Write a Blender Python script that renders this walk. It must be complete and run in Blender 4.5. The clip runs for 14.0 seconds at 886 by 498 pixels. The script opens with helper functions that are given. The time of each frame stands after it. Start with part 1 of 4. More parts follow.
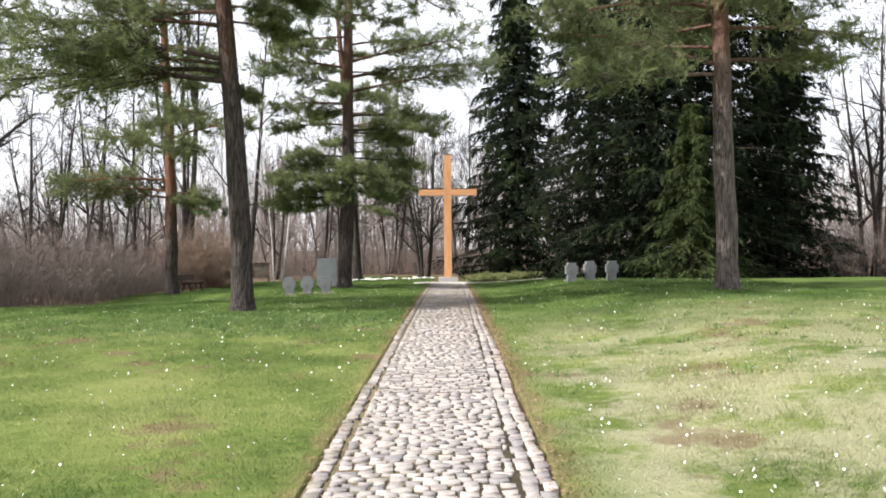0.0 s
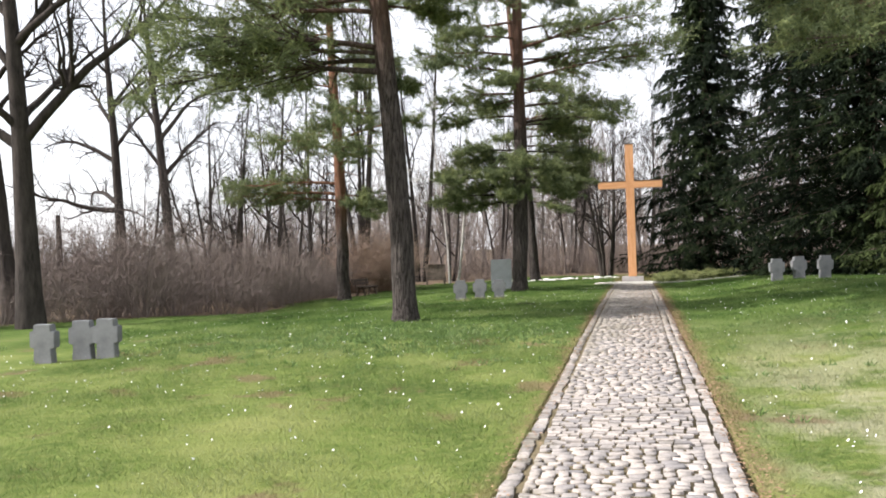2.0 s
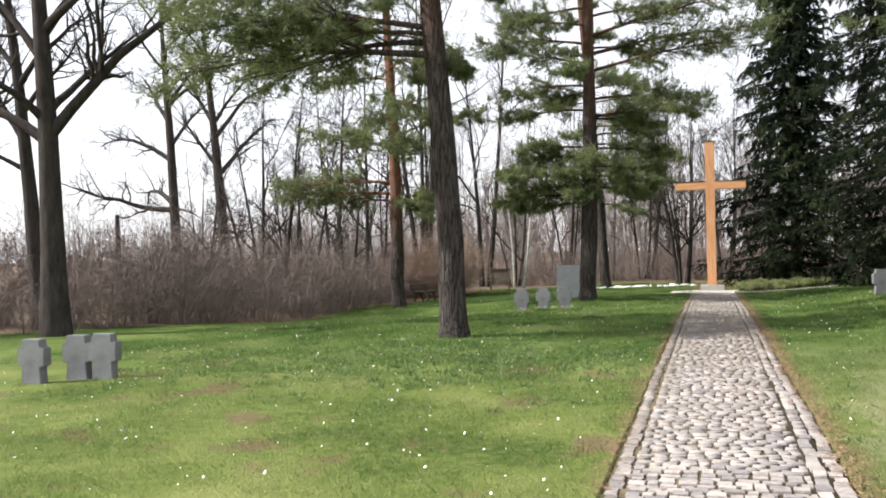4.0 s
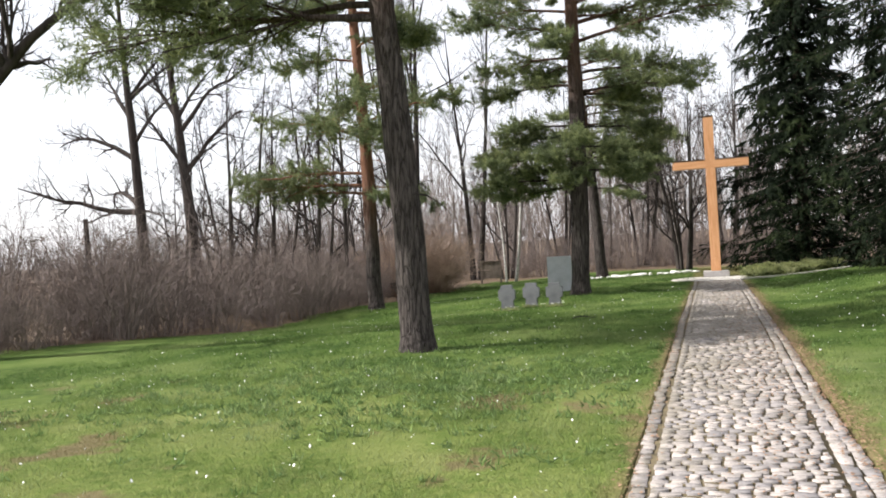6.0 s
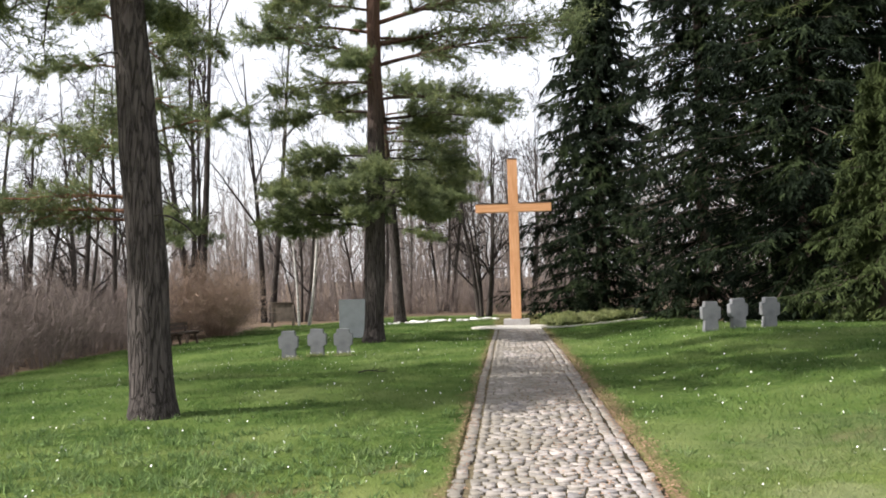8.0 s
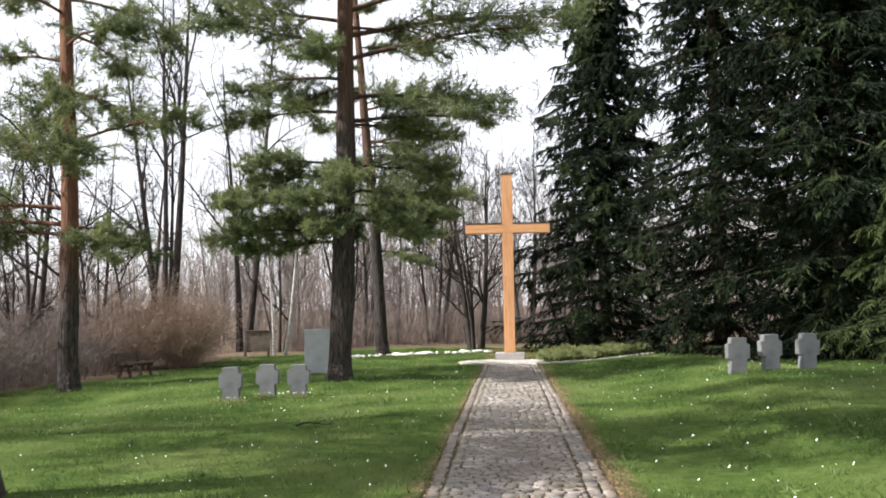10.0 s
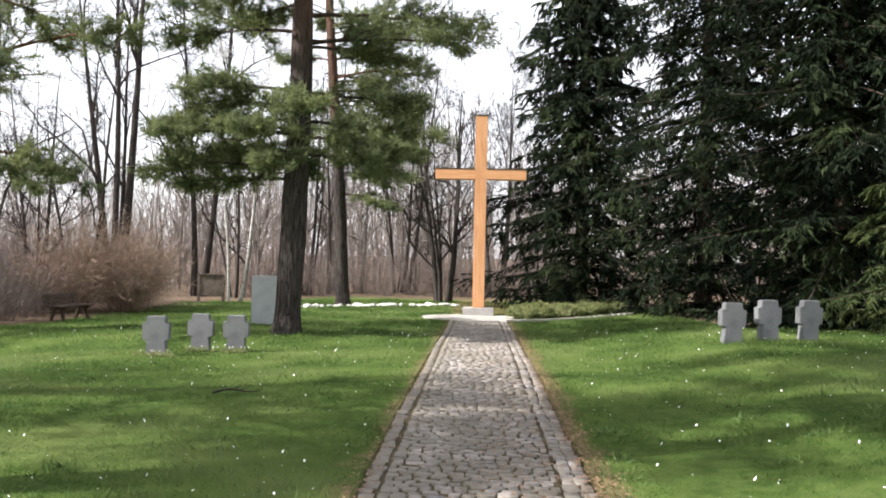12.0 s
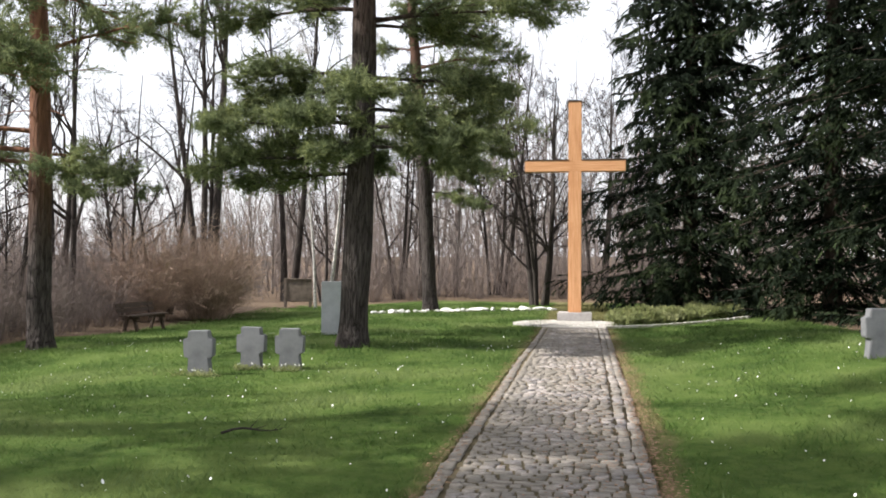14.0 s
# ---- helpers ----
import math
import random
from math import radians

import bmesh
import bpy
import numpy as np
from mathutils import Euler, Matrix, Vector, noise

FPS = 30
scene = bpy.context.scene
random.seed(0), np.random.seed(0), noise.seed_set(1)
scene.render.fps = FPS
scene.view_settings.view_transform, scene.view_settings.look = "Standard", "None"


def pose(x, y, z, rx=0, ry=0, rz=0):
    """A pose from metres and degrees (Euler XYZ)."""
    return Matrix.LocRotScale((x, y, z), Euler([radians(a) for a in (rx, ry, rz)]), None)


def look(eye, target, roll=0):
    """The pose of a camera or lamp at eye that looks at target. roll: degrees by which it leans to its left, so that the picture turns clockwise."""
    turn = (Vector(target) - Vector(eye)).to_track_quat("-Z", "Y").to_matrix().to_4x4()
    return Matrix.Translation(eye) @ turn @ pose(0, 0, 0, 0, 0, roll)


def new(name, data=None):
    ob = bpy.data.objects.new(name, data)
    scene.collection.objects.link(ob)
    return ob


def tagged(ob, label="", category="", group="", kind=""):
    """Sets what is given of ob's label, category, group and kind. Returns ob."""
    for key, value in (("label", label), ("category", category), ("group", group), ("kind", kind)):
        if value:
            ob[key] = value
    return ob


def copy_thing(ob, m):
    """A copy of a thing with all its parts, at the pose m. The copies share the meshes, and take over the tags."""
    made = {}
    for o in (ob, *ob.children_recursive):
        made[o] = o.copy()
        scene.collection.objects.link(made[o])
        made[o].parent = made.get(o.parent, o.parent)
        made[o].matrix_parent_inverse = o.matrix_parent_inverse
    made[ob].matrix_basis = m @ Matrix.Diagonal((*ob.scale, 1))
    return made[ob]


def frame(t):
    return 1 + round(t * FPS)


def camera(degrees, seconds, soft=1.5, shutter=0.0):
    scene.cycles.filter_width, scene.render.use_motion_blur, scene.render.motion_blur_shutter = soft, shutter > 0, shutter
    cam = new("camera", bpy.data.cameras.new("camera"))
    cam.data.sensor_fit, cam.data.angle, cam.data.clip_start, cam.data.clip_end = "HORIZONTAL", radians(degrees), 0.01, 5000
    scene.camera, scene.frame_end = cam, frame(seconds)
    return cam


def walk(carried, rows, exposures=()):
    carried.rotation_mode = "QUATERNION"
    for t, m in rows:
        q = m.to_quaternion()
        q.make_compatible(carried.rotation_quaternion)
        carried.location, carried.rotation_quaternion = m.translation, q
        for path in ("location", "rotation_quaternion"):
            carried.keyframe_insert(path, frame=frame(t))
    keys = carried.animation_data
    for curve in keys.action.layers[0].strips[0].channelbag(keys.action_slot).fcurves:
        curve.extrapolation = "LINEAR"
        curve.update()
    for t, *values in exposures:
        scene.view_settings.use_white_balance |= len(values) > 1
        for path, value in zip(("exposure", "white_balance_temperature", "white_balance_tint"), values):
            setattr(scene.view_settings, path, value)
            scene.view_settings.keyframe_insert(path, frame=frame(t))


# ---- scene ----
cam = camera(53.0, 14.0, soft=1.8)
PATH = [
    (0, (0.116, -2.138, 1.416), (0.096, -0.138, 1.416), -0.4),
    (0.5, (0.099, -1.577, 1.431), (0.035, 0.422, 1.405), -1.7),
    (1, (0.145, -1.021, 1.449), (-0.198, 0.949, 1.417), -1.5),
    (1.5, (0.143, -0.523, 1.482), (-0.224, 1.442, 1.423), -0.6),
    (2, (0.081, -0.111, 1.476), (-0.342, 1.844, 1.479), -1.8),
    (2.5, (0.022, 0.336, 1.497), (-0.616, 2.231, 1.524), -2.1),
    (3, (0.026, 0.839, 1.553), (-0.473, 2.776, 1.591), -1.7),
    (3.2, (0.007, 1.037, 1.551), (-0.542, 2.959, 1.577), -2.0),
    (5.3, (-0.171, 3.599, 1.606), (-0.75, 5.514, 1.611), -0.8),
    (5.5, (-0.178, 3.84, 1.621), (-0.649, 5.784, 1.651), -2.3),
    (6, (-0.178, 4.317, 1.632), (-0.755, 6.232, 1.623), -3.4),
    (6.5, (-0.169, 4.848, 1.624), (-0.733, 6.767, 1.612), 1.1),
    (7, (-0.184, 5.436, 1.618), (-0.533, 7.4, 1.484), -0.9),
    (7.5, (-0.195, 6.092, 1.613), (-0.612, 8.047, 1.57), -1.1),
    (8, (-0.305, 6.698, 1.581), (-0.448, 8.692, 1.648), -1.6),
    (8.2, (-0.335, 6.934, 1.565), (-0.443, 8.931, 1.6), -0.9),
    (10.3, (-0.058, 10.129, 1.565), (-0.204, 12.119, 1.701), -0.9),
    (10.5, (-0.066, 10.404, 1.571), (-0.077, 12.401, 1.667), 0.4),
    (11, (-0.028, 10.871, 1.566), (-0.108, 12.87, 1.575), -0.6),
    (11.5, (0.021, 11.17, 1.563), (-0.104, 13.166, 1.588), 1.8),
    (12, (-0.034, 11.571, 1.559), (-0.117, 13.569, 1.578), 1.2),
    (12.5, (0.097, 12.04, 1.593), (-0.129, 14.026, 1.656), 1.1),
    (13, (0.085, 12.542, 1.59), (0.007, 14.54, 1.624), 0.4),
    (13.5, (0.13, 12.987, 1.58), (-0.037, 14.979, 1.604), -1.0),
    (14, (0.24, 13.507, 1.595), (-0.079, 15.479, 1.611), 0.2),
]
EXPOSURE = [(0, 0.95), (3, 0.87), (5.5, 0.82), (7.4, 0.9), (8, 0.87), (10.5, 1.05), (11.2, 1.18), (12, 1.12), (13.2, 1.11), (14, 0.93)]
walk(cam, [(t, look(eye, target, roll)) for t, eye, target, roll in PATH], EXPOSURE)

# ---- light and exposure ----
SUN_DIR = Vector((-1.0, -0.34, 0.0)).normalized()
SUN_ELEV = radians(39)
world = bpy.data.worlds.new("sky")
scene.world = world
world.use_nodes = True
wn = world.node_tree
wbg = wn.nodes["Background"]
sky = wn.nodes.new("ShaderNodeTexSky")
sky.sky_type = 'NISHITA'
sky.sun_disc = False
sky.sun_elevation = SUN_ELEV
sky.sun_rotation = math.atan2(SUN_DIR.x, SUN_DIR.y)
sky.air_density, sky.dust_density = 1.0, 3.0
sky.altitude = 300
# thin bright cloud in front of the blue
veil = wn.nodes.new("ShaderNodeMix")
veil.data_type = 'RGBA'
veil.inputs[0].default_value = 0.72
veil.inputs[7].default_value = (8.5, 8.5, 8.9, 1)
wn.links.new(sky.outputs[0], veil.inputs[6])
wn.links.new(veil.outputs[2], wbg.inputs[0])
wbg.inputs[1].default_value = 0.1

sun = new("sun", bpy.data.lights.new("sun", 'SUN'))
sun.data.energy = 5.0
sun.data.angle = radians(0.9)
sun.data.color = (1.0, 0.955, 0.905)
sun.matrix_world = look(SUN_DIR * 30 * math.cos(SUN_ELEV) + Vector((0, 20, 30 * math.sin(SUN_ELEV))), (0, 20, 0))


# ---- materials ----
def material(name, rough=0.8, spec=0.3):
    m = bpy.data.materials.new(name)
    m.use_nodes = True
    n, l = m.node_tree.nodes, m.node_tree.links
    b = n["Principled BSDF"]
    b.inputs["Roughness"].default_value = rough
    b.inputs["Specular IOR Level"].default_value = spec
    return m, n, l, b


def coord(n, l, scale=(1, 1, 1), space="Object"):
    tc = n.new("ShaderNodeTexCoord")
    mp = n.new("ShaderNodeMapping")
    mp.inputs["Scale"].default_value = scale
    if space == "World":
        geo = n.new("ShaderNodeNewGeometry")
        l.new(geo.outputs["Position"], mp.inputs[0])
    else:
        l.new(tc.outputs[space], mp.inputs[0])
    return mp.outputs[0]


def noisy(n, l, vec, scale, detail=4, rough=0.6):
    t = n.new("ShaderNodeTexNoise")
    t.inputs["Scale"].default_value = scale
    t.inputs["Detail"].default_value = detail
    t.inputs["Roughness"].default_value = rough
    l.new(vec, t.inputs["Vector"])
    return t.outputs[0]


def ramp(n, l, fac, stops):
    r = n.new("ShaderNodeValToRGB")
    e = r.color_ramp.elements
    while len(e) < len(stops):
        e.new(0.5)
    for el, (p, c) in zip(e, stops):
        el.position = p
        el.color = (*c, 1) if len(c) == 3 else c
    l.new(fac, r.inputs[0])
    return r.outputs[0]


def mixc(n, l, fac, a, b, mode='MIX'):
    m = n.new("ShaderNodeMix")
    m.data_type = 'RGBA'
    m.blend_type = mode
    for sock, v in ((m.inputs[0], fac), (m.inputs[6], a), (m.inputs[7], b)):
        if isinstance(v, (int, float)):
            sock.default_value = v
        elif isinstance(v, tuple):
            sock.default_value = (*v, 1)
        else:
            l.new(v, sock)
    return m.outputs[2]


def mathn(n, l, op, a, b=0.0, clamp=False):
    m = n.new("ShaderNodeMath")
    m.operation = op
    m.use_clamp = clamp
    for sock, v in ((m.inputs[0], a), (m.inputs[1], b)):
        if isinstance(v, (int, float)):
            sock.default_value = v
        else:
            l.new(v, sock)
    return m.outputs[0]


def maprange(n, l, v, a, b, c=0.0, d=1.0):
    m = n.new("ShaderNodeMapRange")
    m.interpolation_type = 'SMOOTHSTEP'
    for i, x in ((1, a), (2, b), (3, c), (4, d)):
        m.inputs[i].default_value = x
    l.new(v, m.inputs[0])
    return m.outputs[0]


def bump(n, l, b, height, strength=0.4, dist=0.02):
    bp = n.new("ShaderNodeBump")
    bp.inputs["Strength"].default_value = strength
    bp.inputs["Distance"].default_value = dist
    l.new(height, bp.inputs["Height"])
    l.new(bp.outputs[0], b.inputs["Normal"])


def lawn_colour(n, l, dark, mid, light):
    """Patchy lawn green over the place: broad patches, lusher and shade-darkened farther along, dry spots right of the
    path, fine grain.
    """
    p = coord(n, l, space="World")
    broad = noisy(n, l, p, 0.55, 3)
    fine = noisy(n, l, p, 9.0, 3)
    c = ramp(n, l, broad, [(0.36, dark), (0.5, mid), (0.64, light)])
    c = mixc(n, l, maprange(n, l, fine, 0.35, 0.7), c, mixc(n, l, 0.5, c, light), 'MIX')
    sep = n.new("ShaderNodeSeparateXYZ")
    l.new(p, sep.inputs[0])
    # greener grass farther along, with the trees' shade multiplied into its colour
    lush_shade = maprange(n, l, mathn(n, l, 'ADD', sep.outputs[1], mathn(n, l, 'MULTIPLY', noisy(n, l, p, 0.35, 3), 8.0)), 13.0, 20.0)
    c = mixc(n, l, lush_shade, c, mixc(n, l, 1.0, c, (0.58, 0.70, 0.60), 'MULTIPLY'))
    dry_n = noisy(n, l, p, 1.3, 5, 0.7)
    near = maprange(n, l, sep.outputs[1], 17.0, 6.0)
    right = maprange(n, l, sep.outputs[0], 0.6, 1.4)
    dry = mathn(n, l, 'MULTIPLY', mathn(n, l, 'MULTIPLY', near, right), maprange(n, l, dry_n, 0.38, 0.56))
    c = mixc(n, l, mathn(n, l, 'MULTIPLY', dry, 0.62), c, (0.39, 0.365, 0.255))
    bare_n = noisy(n, l, p, 0.8, 4, 0.65)
    bare = mathn(n, l, 'MULTIPLY', maprange(n, l, bare_n, 0.56, 0.64), maprange(n, l, sep.outputs[1], 16.0, 12.0))
    c = mixc(n, l, mathn(n, l, 'MULTIPLY', bare, 0.7), c, (0.17, 0.12, 0.075))
    # leaf-brown margin along the path
    edge_n = noisy(n, l, p, 3.0, 4)
    ax = mathn(n, l, 'ABSOLUTE', mathn(n, l, 'SUBTRACT', sep.outputs[0], 0.02))
    marg = maprange(n, l, mathn(n, l, 'ADD', ax, mathn(n, l, 'MULTIPLY', mathn(n, l, 'SUBTRACT', edge_n, 0.5), 0.7)), 0.92, 0.74)
    c = mixc(n, l, mathn(n, l, 'MULTIPLY', marg, 0.45), c, (0.24, 0.165, 0.10))
    return c, p, sep, fine


def ground_material():
    m, n, l, b = material("lawn_ground", 0.95, 0.1)
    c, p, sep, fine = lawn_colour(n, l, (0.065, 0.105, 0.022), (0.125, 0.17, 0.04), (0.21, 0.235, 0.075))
    litter = ramp(n, l, noisy(n, l, p, 4.0, 6, 0.7), [(0.3, (0.07, 0.05, 0.035)), (0.55, (0.16, 0.115, 0.08)), (0.75, (0.27, 0.21, 0.15))])
    wob = mathn(n, l, 'MULTIPLY', mathn(n, l, 'SUBTRACT', noisy(n, l, p, 0.5, 3), 0.5), 2.2)
    # lawn ends at the thicket on one side, at the woods behind, and under the spruces
    slope = mathn(n, l, 'MULTIPLY', maprange(n, l, sep.outputs[1], 30.0, 40.0), 0.8)
    opening = maprange(n, l, sep.outputs[1], 23.5, 17.5, 0.0, 3.9)
    left = maprange(n, l, mathn(n, l, 'ADD', mathn(n, l, 'SUBTRACT', mathn(n, l, 'ADD', sep.outputs[0], wob), slope), opening), -10.5, -10.9)
    back = maprange(n, l, mathn(n, l, 'ADD', sep.outputs[1], wob), 44.0, 45.5)
    under = mathn(n, l, 'MULTIPLY', maprange(n, l, mathn(n, l, 'ADD', sep.outputs[0], wob), 4.9, 5.6), maprange(n, l, mathn(n, l, 'ADD', sep.outputs[1], wob), 29.0, 29.8))
    mask = mathn(n, l, 'MAXIMUM', mathn(n, l, 'MAXIMUM', left, back), under)
    l.new(mixc(n, l, mask, c, litter), b.inputs["Base Color"])
    bump(n, l, b, noisy(n, l, p, 28.0, 5, 0.7), 0.9, 0.05)
    return m


def grass_material():
    m, n, l, b = material("grass_blades", 0.8, 0.1)
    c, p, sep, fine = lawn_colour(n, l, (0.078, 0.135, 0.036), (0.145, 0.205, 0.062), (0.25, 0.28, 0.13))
    geo = n.new("ShaderNodeNewGeometry")
    v = ramp(n, l, geo.outputs["Random Per Island"], [(0.0, (0.88, 0.9, 0.86)), (0.6, (1.02, 1.02, 1.0)), (0.9, (1.22, 1.16, 1.05)), (1.0, (1.45, 1.35, 1.3))])
    col = mixc(n, l, 1.0, c, v, 'MULTIPLY')
    l.new(col, b.inputs["Base Color"])
    tr = n.new("ShaderNodeBsdfTranslucent")
    l.new(col, tr.inputs[0])
    mx = n.new("ShaderNodeMixShader")
    mx.inputs[0].default_value = 0.45
    l.new(b.outputs[0], mx.inputs[1])
    l.new(tr.outputs[0], mx.inputs[2])
    l.new(mx.outputs[0], n["Material Output"].inputs[0])
    return m


def plain(name, c1, c2, scale=6.0, rough=0.8, spec=0.3, bump_scale=40.0, bump_str=0.3, stretch=(1, 1, 1), vary=0.0, dist=0.01):
    """Two-tone grained material with relief; vary: spread between single pieces."""
    m, n, l, b = material(name, rough, spec)
    p = coord(n, l, stretch)
    c = ramp(n, l, noisy(n, l, p, scale, 6, 0.65), [(0.3, c1), (0.7, c2)])
    if vary:
        oi = n.new("ShaderNodeObjectInfo")
        geo = n.new("ShaderNodeNewGeometry")
        r = mathn(n, l, 'FRACT', mathn(n, l, 'ADD', oi.outputs["Random"], geo.outputs["Random Per Island"]))
        v = ramp(n, l, r, [(0.0, (1 - vary,) * 3), (0.5, (1, 0.98, 0.95)), (1.0, (1 + vary, 1 + vary, 1 + vary * 1.05))])
        c = mixc(n, l, 1.0, c, v, 'MULTIPLY')
    l.new(c, b.inputs["Base Color"])
    if bump_str:
        bump(n, l, b, noisy(n, l, p, bump_scale, 5, 0.7), bump_str, dist)
    return m


def pine_bark_material(name, flake_dark, flake_light, z0, z1, pale=1.0):
    m, n, l, b = material(name, 0.9, 0.2)
    p = coord(n, l, (1, 1, 0.13))
    vor = n.new("ShaderNodeTexVoronoi")
    vor.feature = 'DISTANCE_TO_EDGE'
    vor.inputs["Scale"].default_value = 24.0
    warp = noisy(n, l, p, 5.0, 4)
    l.new(mixc(n, l, 0.22, p, warp), vor.inputs["Vector"])
    crack = maprange(n, l, vor.outputs[0], 0.0, 0.16)
    low = mixc(n, l, crack, (0.022 * pale, 0.018 * pale, 0.016 * pale), (0.060 * pale, 0.050 * pale, 0.046 * pale))
    grain = noisy(n, l, p, 22.0, 5)
    low = mixc(n, l, maprange(n, l, grain, 0.45, 0.75), low, (0.10 * pale, 0.086 * pale, 0.080 * pale))
    high = ramp(n, l, noisy(n, l, p, 9.0, 5), [(0.3, flake_dark), (0.7, flake_light)])
    sep = n.new("ShaderNodeSeparateXYZ")
    l.new(coord(n, l), sep.inputs[0])
    hz = mathn(n, l, 'ADD', sep.outputs[2], mathn(n, l, 'MULTIPLY', noisy(n, l, p, 1.2, 3), 2.5))
    l.new(mixc(n, l, maprange(n, l, hz, z0, z1), low, high), b.inputs["Base Color"])
    bump(n, l, b, mathn(n, l, 'ADD', crack, mathn(n, l, 'MULTIPLY', grain, 0.5)), 0.9, 0.03)
    return m


def leaf_material(name, dark, mid, light, rough=0.8, through_leaf=0.35, patch=1.6, spread=(0.3, 0.52, 0.75), vary=1.0):
    m, n, l, b = material(name, rough, 0.08)
    geo = n.new("ShaderNodeNewGeometry")
    p = coord(n, l, space="World")
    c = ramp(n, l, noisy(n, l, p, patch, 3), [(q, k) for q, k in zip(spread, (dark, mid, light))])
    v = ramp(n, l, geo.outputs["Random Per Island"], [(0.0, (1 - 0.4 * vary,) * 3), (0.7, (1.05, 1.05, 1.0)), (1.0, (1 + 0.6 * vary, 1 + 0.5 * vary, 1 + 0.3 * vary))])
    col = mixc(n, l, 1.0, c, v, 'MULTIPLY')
    l.new(col, b.inputs["Base Color"])
    tr = n.new("ShaderNodeBsdfTranslucent")
    l.new(col, tr.inputs[0])
    mx = n.new("ShaderNodeMixShader")
    mx.inputs[0].default_value = through_leaf
    l.new(b.outputs[0], mx.inputs[1])
    l.new(tr.outputs[0], mx.inputs[2])
    l.new(mx.outputs[0], n["Material Output"].inputs[0])
    return m


def wood_cross_material():
    m, n, l, b = material("larch_wood", 0.55, 0.35)
    p = coord(n, l)
    mp = n.new("ShaderNodeMapping")
    mp.inputs["Scale"].default_value = (14, 14, 0.7)
    l.new(p, mp.inputs[0])
    g = noisy(n, l, mp.outputs[0], 2.4, 6, 0.7)
    c = ramp(n, l, g, [(0.25, (0.40, 0.175, 0.075)), (0.5, (0.60, 0.31, 0.15)), (0.8, (0.72, 0.43, 0.245))])
    c = mixc(n, l, maprange(n, l, noisy(n, l, p, 1.1, 4), 0.5, 0.75), c, (0.49, 0.225, 0.095))
    l.new(c, b.inputs["Base Color"])
    bump(n, l, b, g, 0.25, 0.006)
    return m


def sett_material():
    m, n, l, b = material("granite_sett", 0.75, 0.3)
    p = coord(n, l, space="World")
    c = ramp(n, l, noisy(n, l, p, 22.0, 6, 0.65), [(0.3, (0.22, 0.203, 0.195)), (0.7, (0.39, 0.36, 0.342))])
    oi = n.new("ShaderNodeObjectInfo")
    geo = n.new("ShaderNodeNewGeometry")
    r = mathn(n, l, 'FRACT', mathn(n, l, 'ADD', oi.outputs["Random"], geo.outputs["Random Per Island"]))
    v = ramp(n, l, r, [(0.0, (0.62, 0.63, 0.66)), (0.35, (0.9, 0.89, 0.88)), (0.7, (1.05, 1.02, 0.98)), (1.0, (1.32, 1.28, 1.24))])
    c = mixc(n, l, 1.0, c, v, 'MULTIPLY')
    # earth and dead needles trodden over the stones; the increase farther along also paints in tree shade
    sep = n.new("ShaderNodeSeparateXYZ")
    l.new(p, sep.inputs[0])
    far = maprange(n, l, sep.outputs[1], 8.0, 17.0, 0.0, 0.17)
    far = mathn(n, l, 'ADD', far, maprange(n, l, mathn(n, l, 'ABSOLUTE', mathn(n, l, 'SUBTRACT', sep.outputs[0], 0.08)), 0.45, 0.72, 0.0, 0.10))
    d = mathn(n, l, 'ADD', noisy(n, l, p, 2.2, 6, 0.72), far)
    c = mixc(n, l, mathn(n, l, 'MULTIPLY', maprange(n, l, d, 0.54, 0.72), 0.75), c, (0.158, 0.142, 0.112))
    l.new(c, b.inputs["Base Color"])
    bump(n, l, b, noisy(n, l, p, 55.0, 5, 0.7), 0.5, 0.006)
    return m


M_GROUND = ground_material()
M_GRASS = grass_material()
M_COBBLE = sett_material()
M_BED = plain("mossy_joint_soil", (0.06, 0.052, 0.032), (0.16, 0.13, 0.082), 7.0, 0.95, 0.1, 60.0, 0.8)
M_STONE = plain("grey_gravestone", (0.128, 0.131, 0.138), (0.208, 0.212, 0.22), 5.0, 0.85, 0.25, 90.0, 0.35)
M_STELE = plain("pale_stele_stone", (0.40, 0.415, 0.43), (0.53, 0.55, 0.565), 4.0, 0.8, 0.25, 80.0, 0.3)
M_PLINTH = plain("concrete", (0.30, 0.28, 0.275), (0.45, 0.43, 0.42), 7.0, 0.9, 0.2, 60.0, 0.4)
M_LARCH = wood_cross_material()
M_CAP = plain("dark_metal_cap", (0.03, 0.022, 0.018), (0.07, 0.05, 0.04), 9.0, 0.5, 0.4, 50.0, 0.1)
M_PINEBARK = pine_bark_material("pine_bark", (0.075, 0.044, 0.034), (0.165, 0.09, 0.063), 5.2, 9.0)
M_ORANGEBARK = pine_bark_material("orange_pine_bark", (0.12, 0.058, 0.038), (0.28, 0.14, 0.085), 2.6, 5.4, 1.2)
M_PALEBARK = pine_bark_material("pale_pine_bark", (0.10, 0.06, 0.046), (0.19, 0.11, 0.08), 4.8, 7.5, 2.1)
M_SPRUCEBARK = plain("spruce_bark", (0.045, 0.035, 0.03), (0.12, 0.09, 0.075), 14.0, 0.95, 0.1, 40.0, 0.8, (1, 1, 0.4), dist=0.02)
M_BARK = plain("bare_tree_bark", (0.02, 0.017, 0.016), (0.07, 0.059, 0.053), 10.0, 0.95, 0.15, 40.0, 0.8, (1, 1, 0.25), dist=0.02)
M_FARBARK = plain("pale_sapling_bark", (0.11, 0.093, 0.085), (0.26, 0.228, 0.21), 1.5, 0.95, 0.1, 20.0, 0.2)
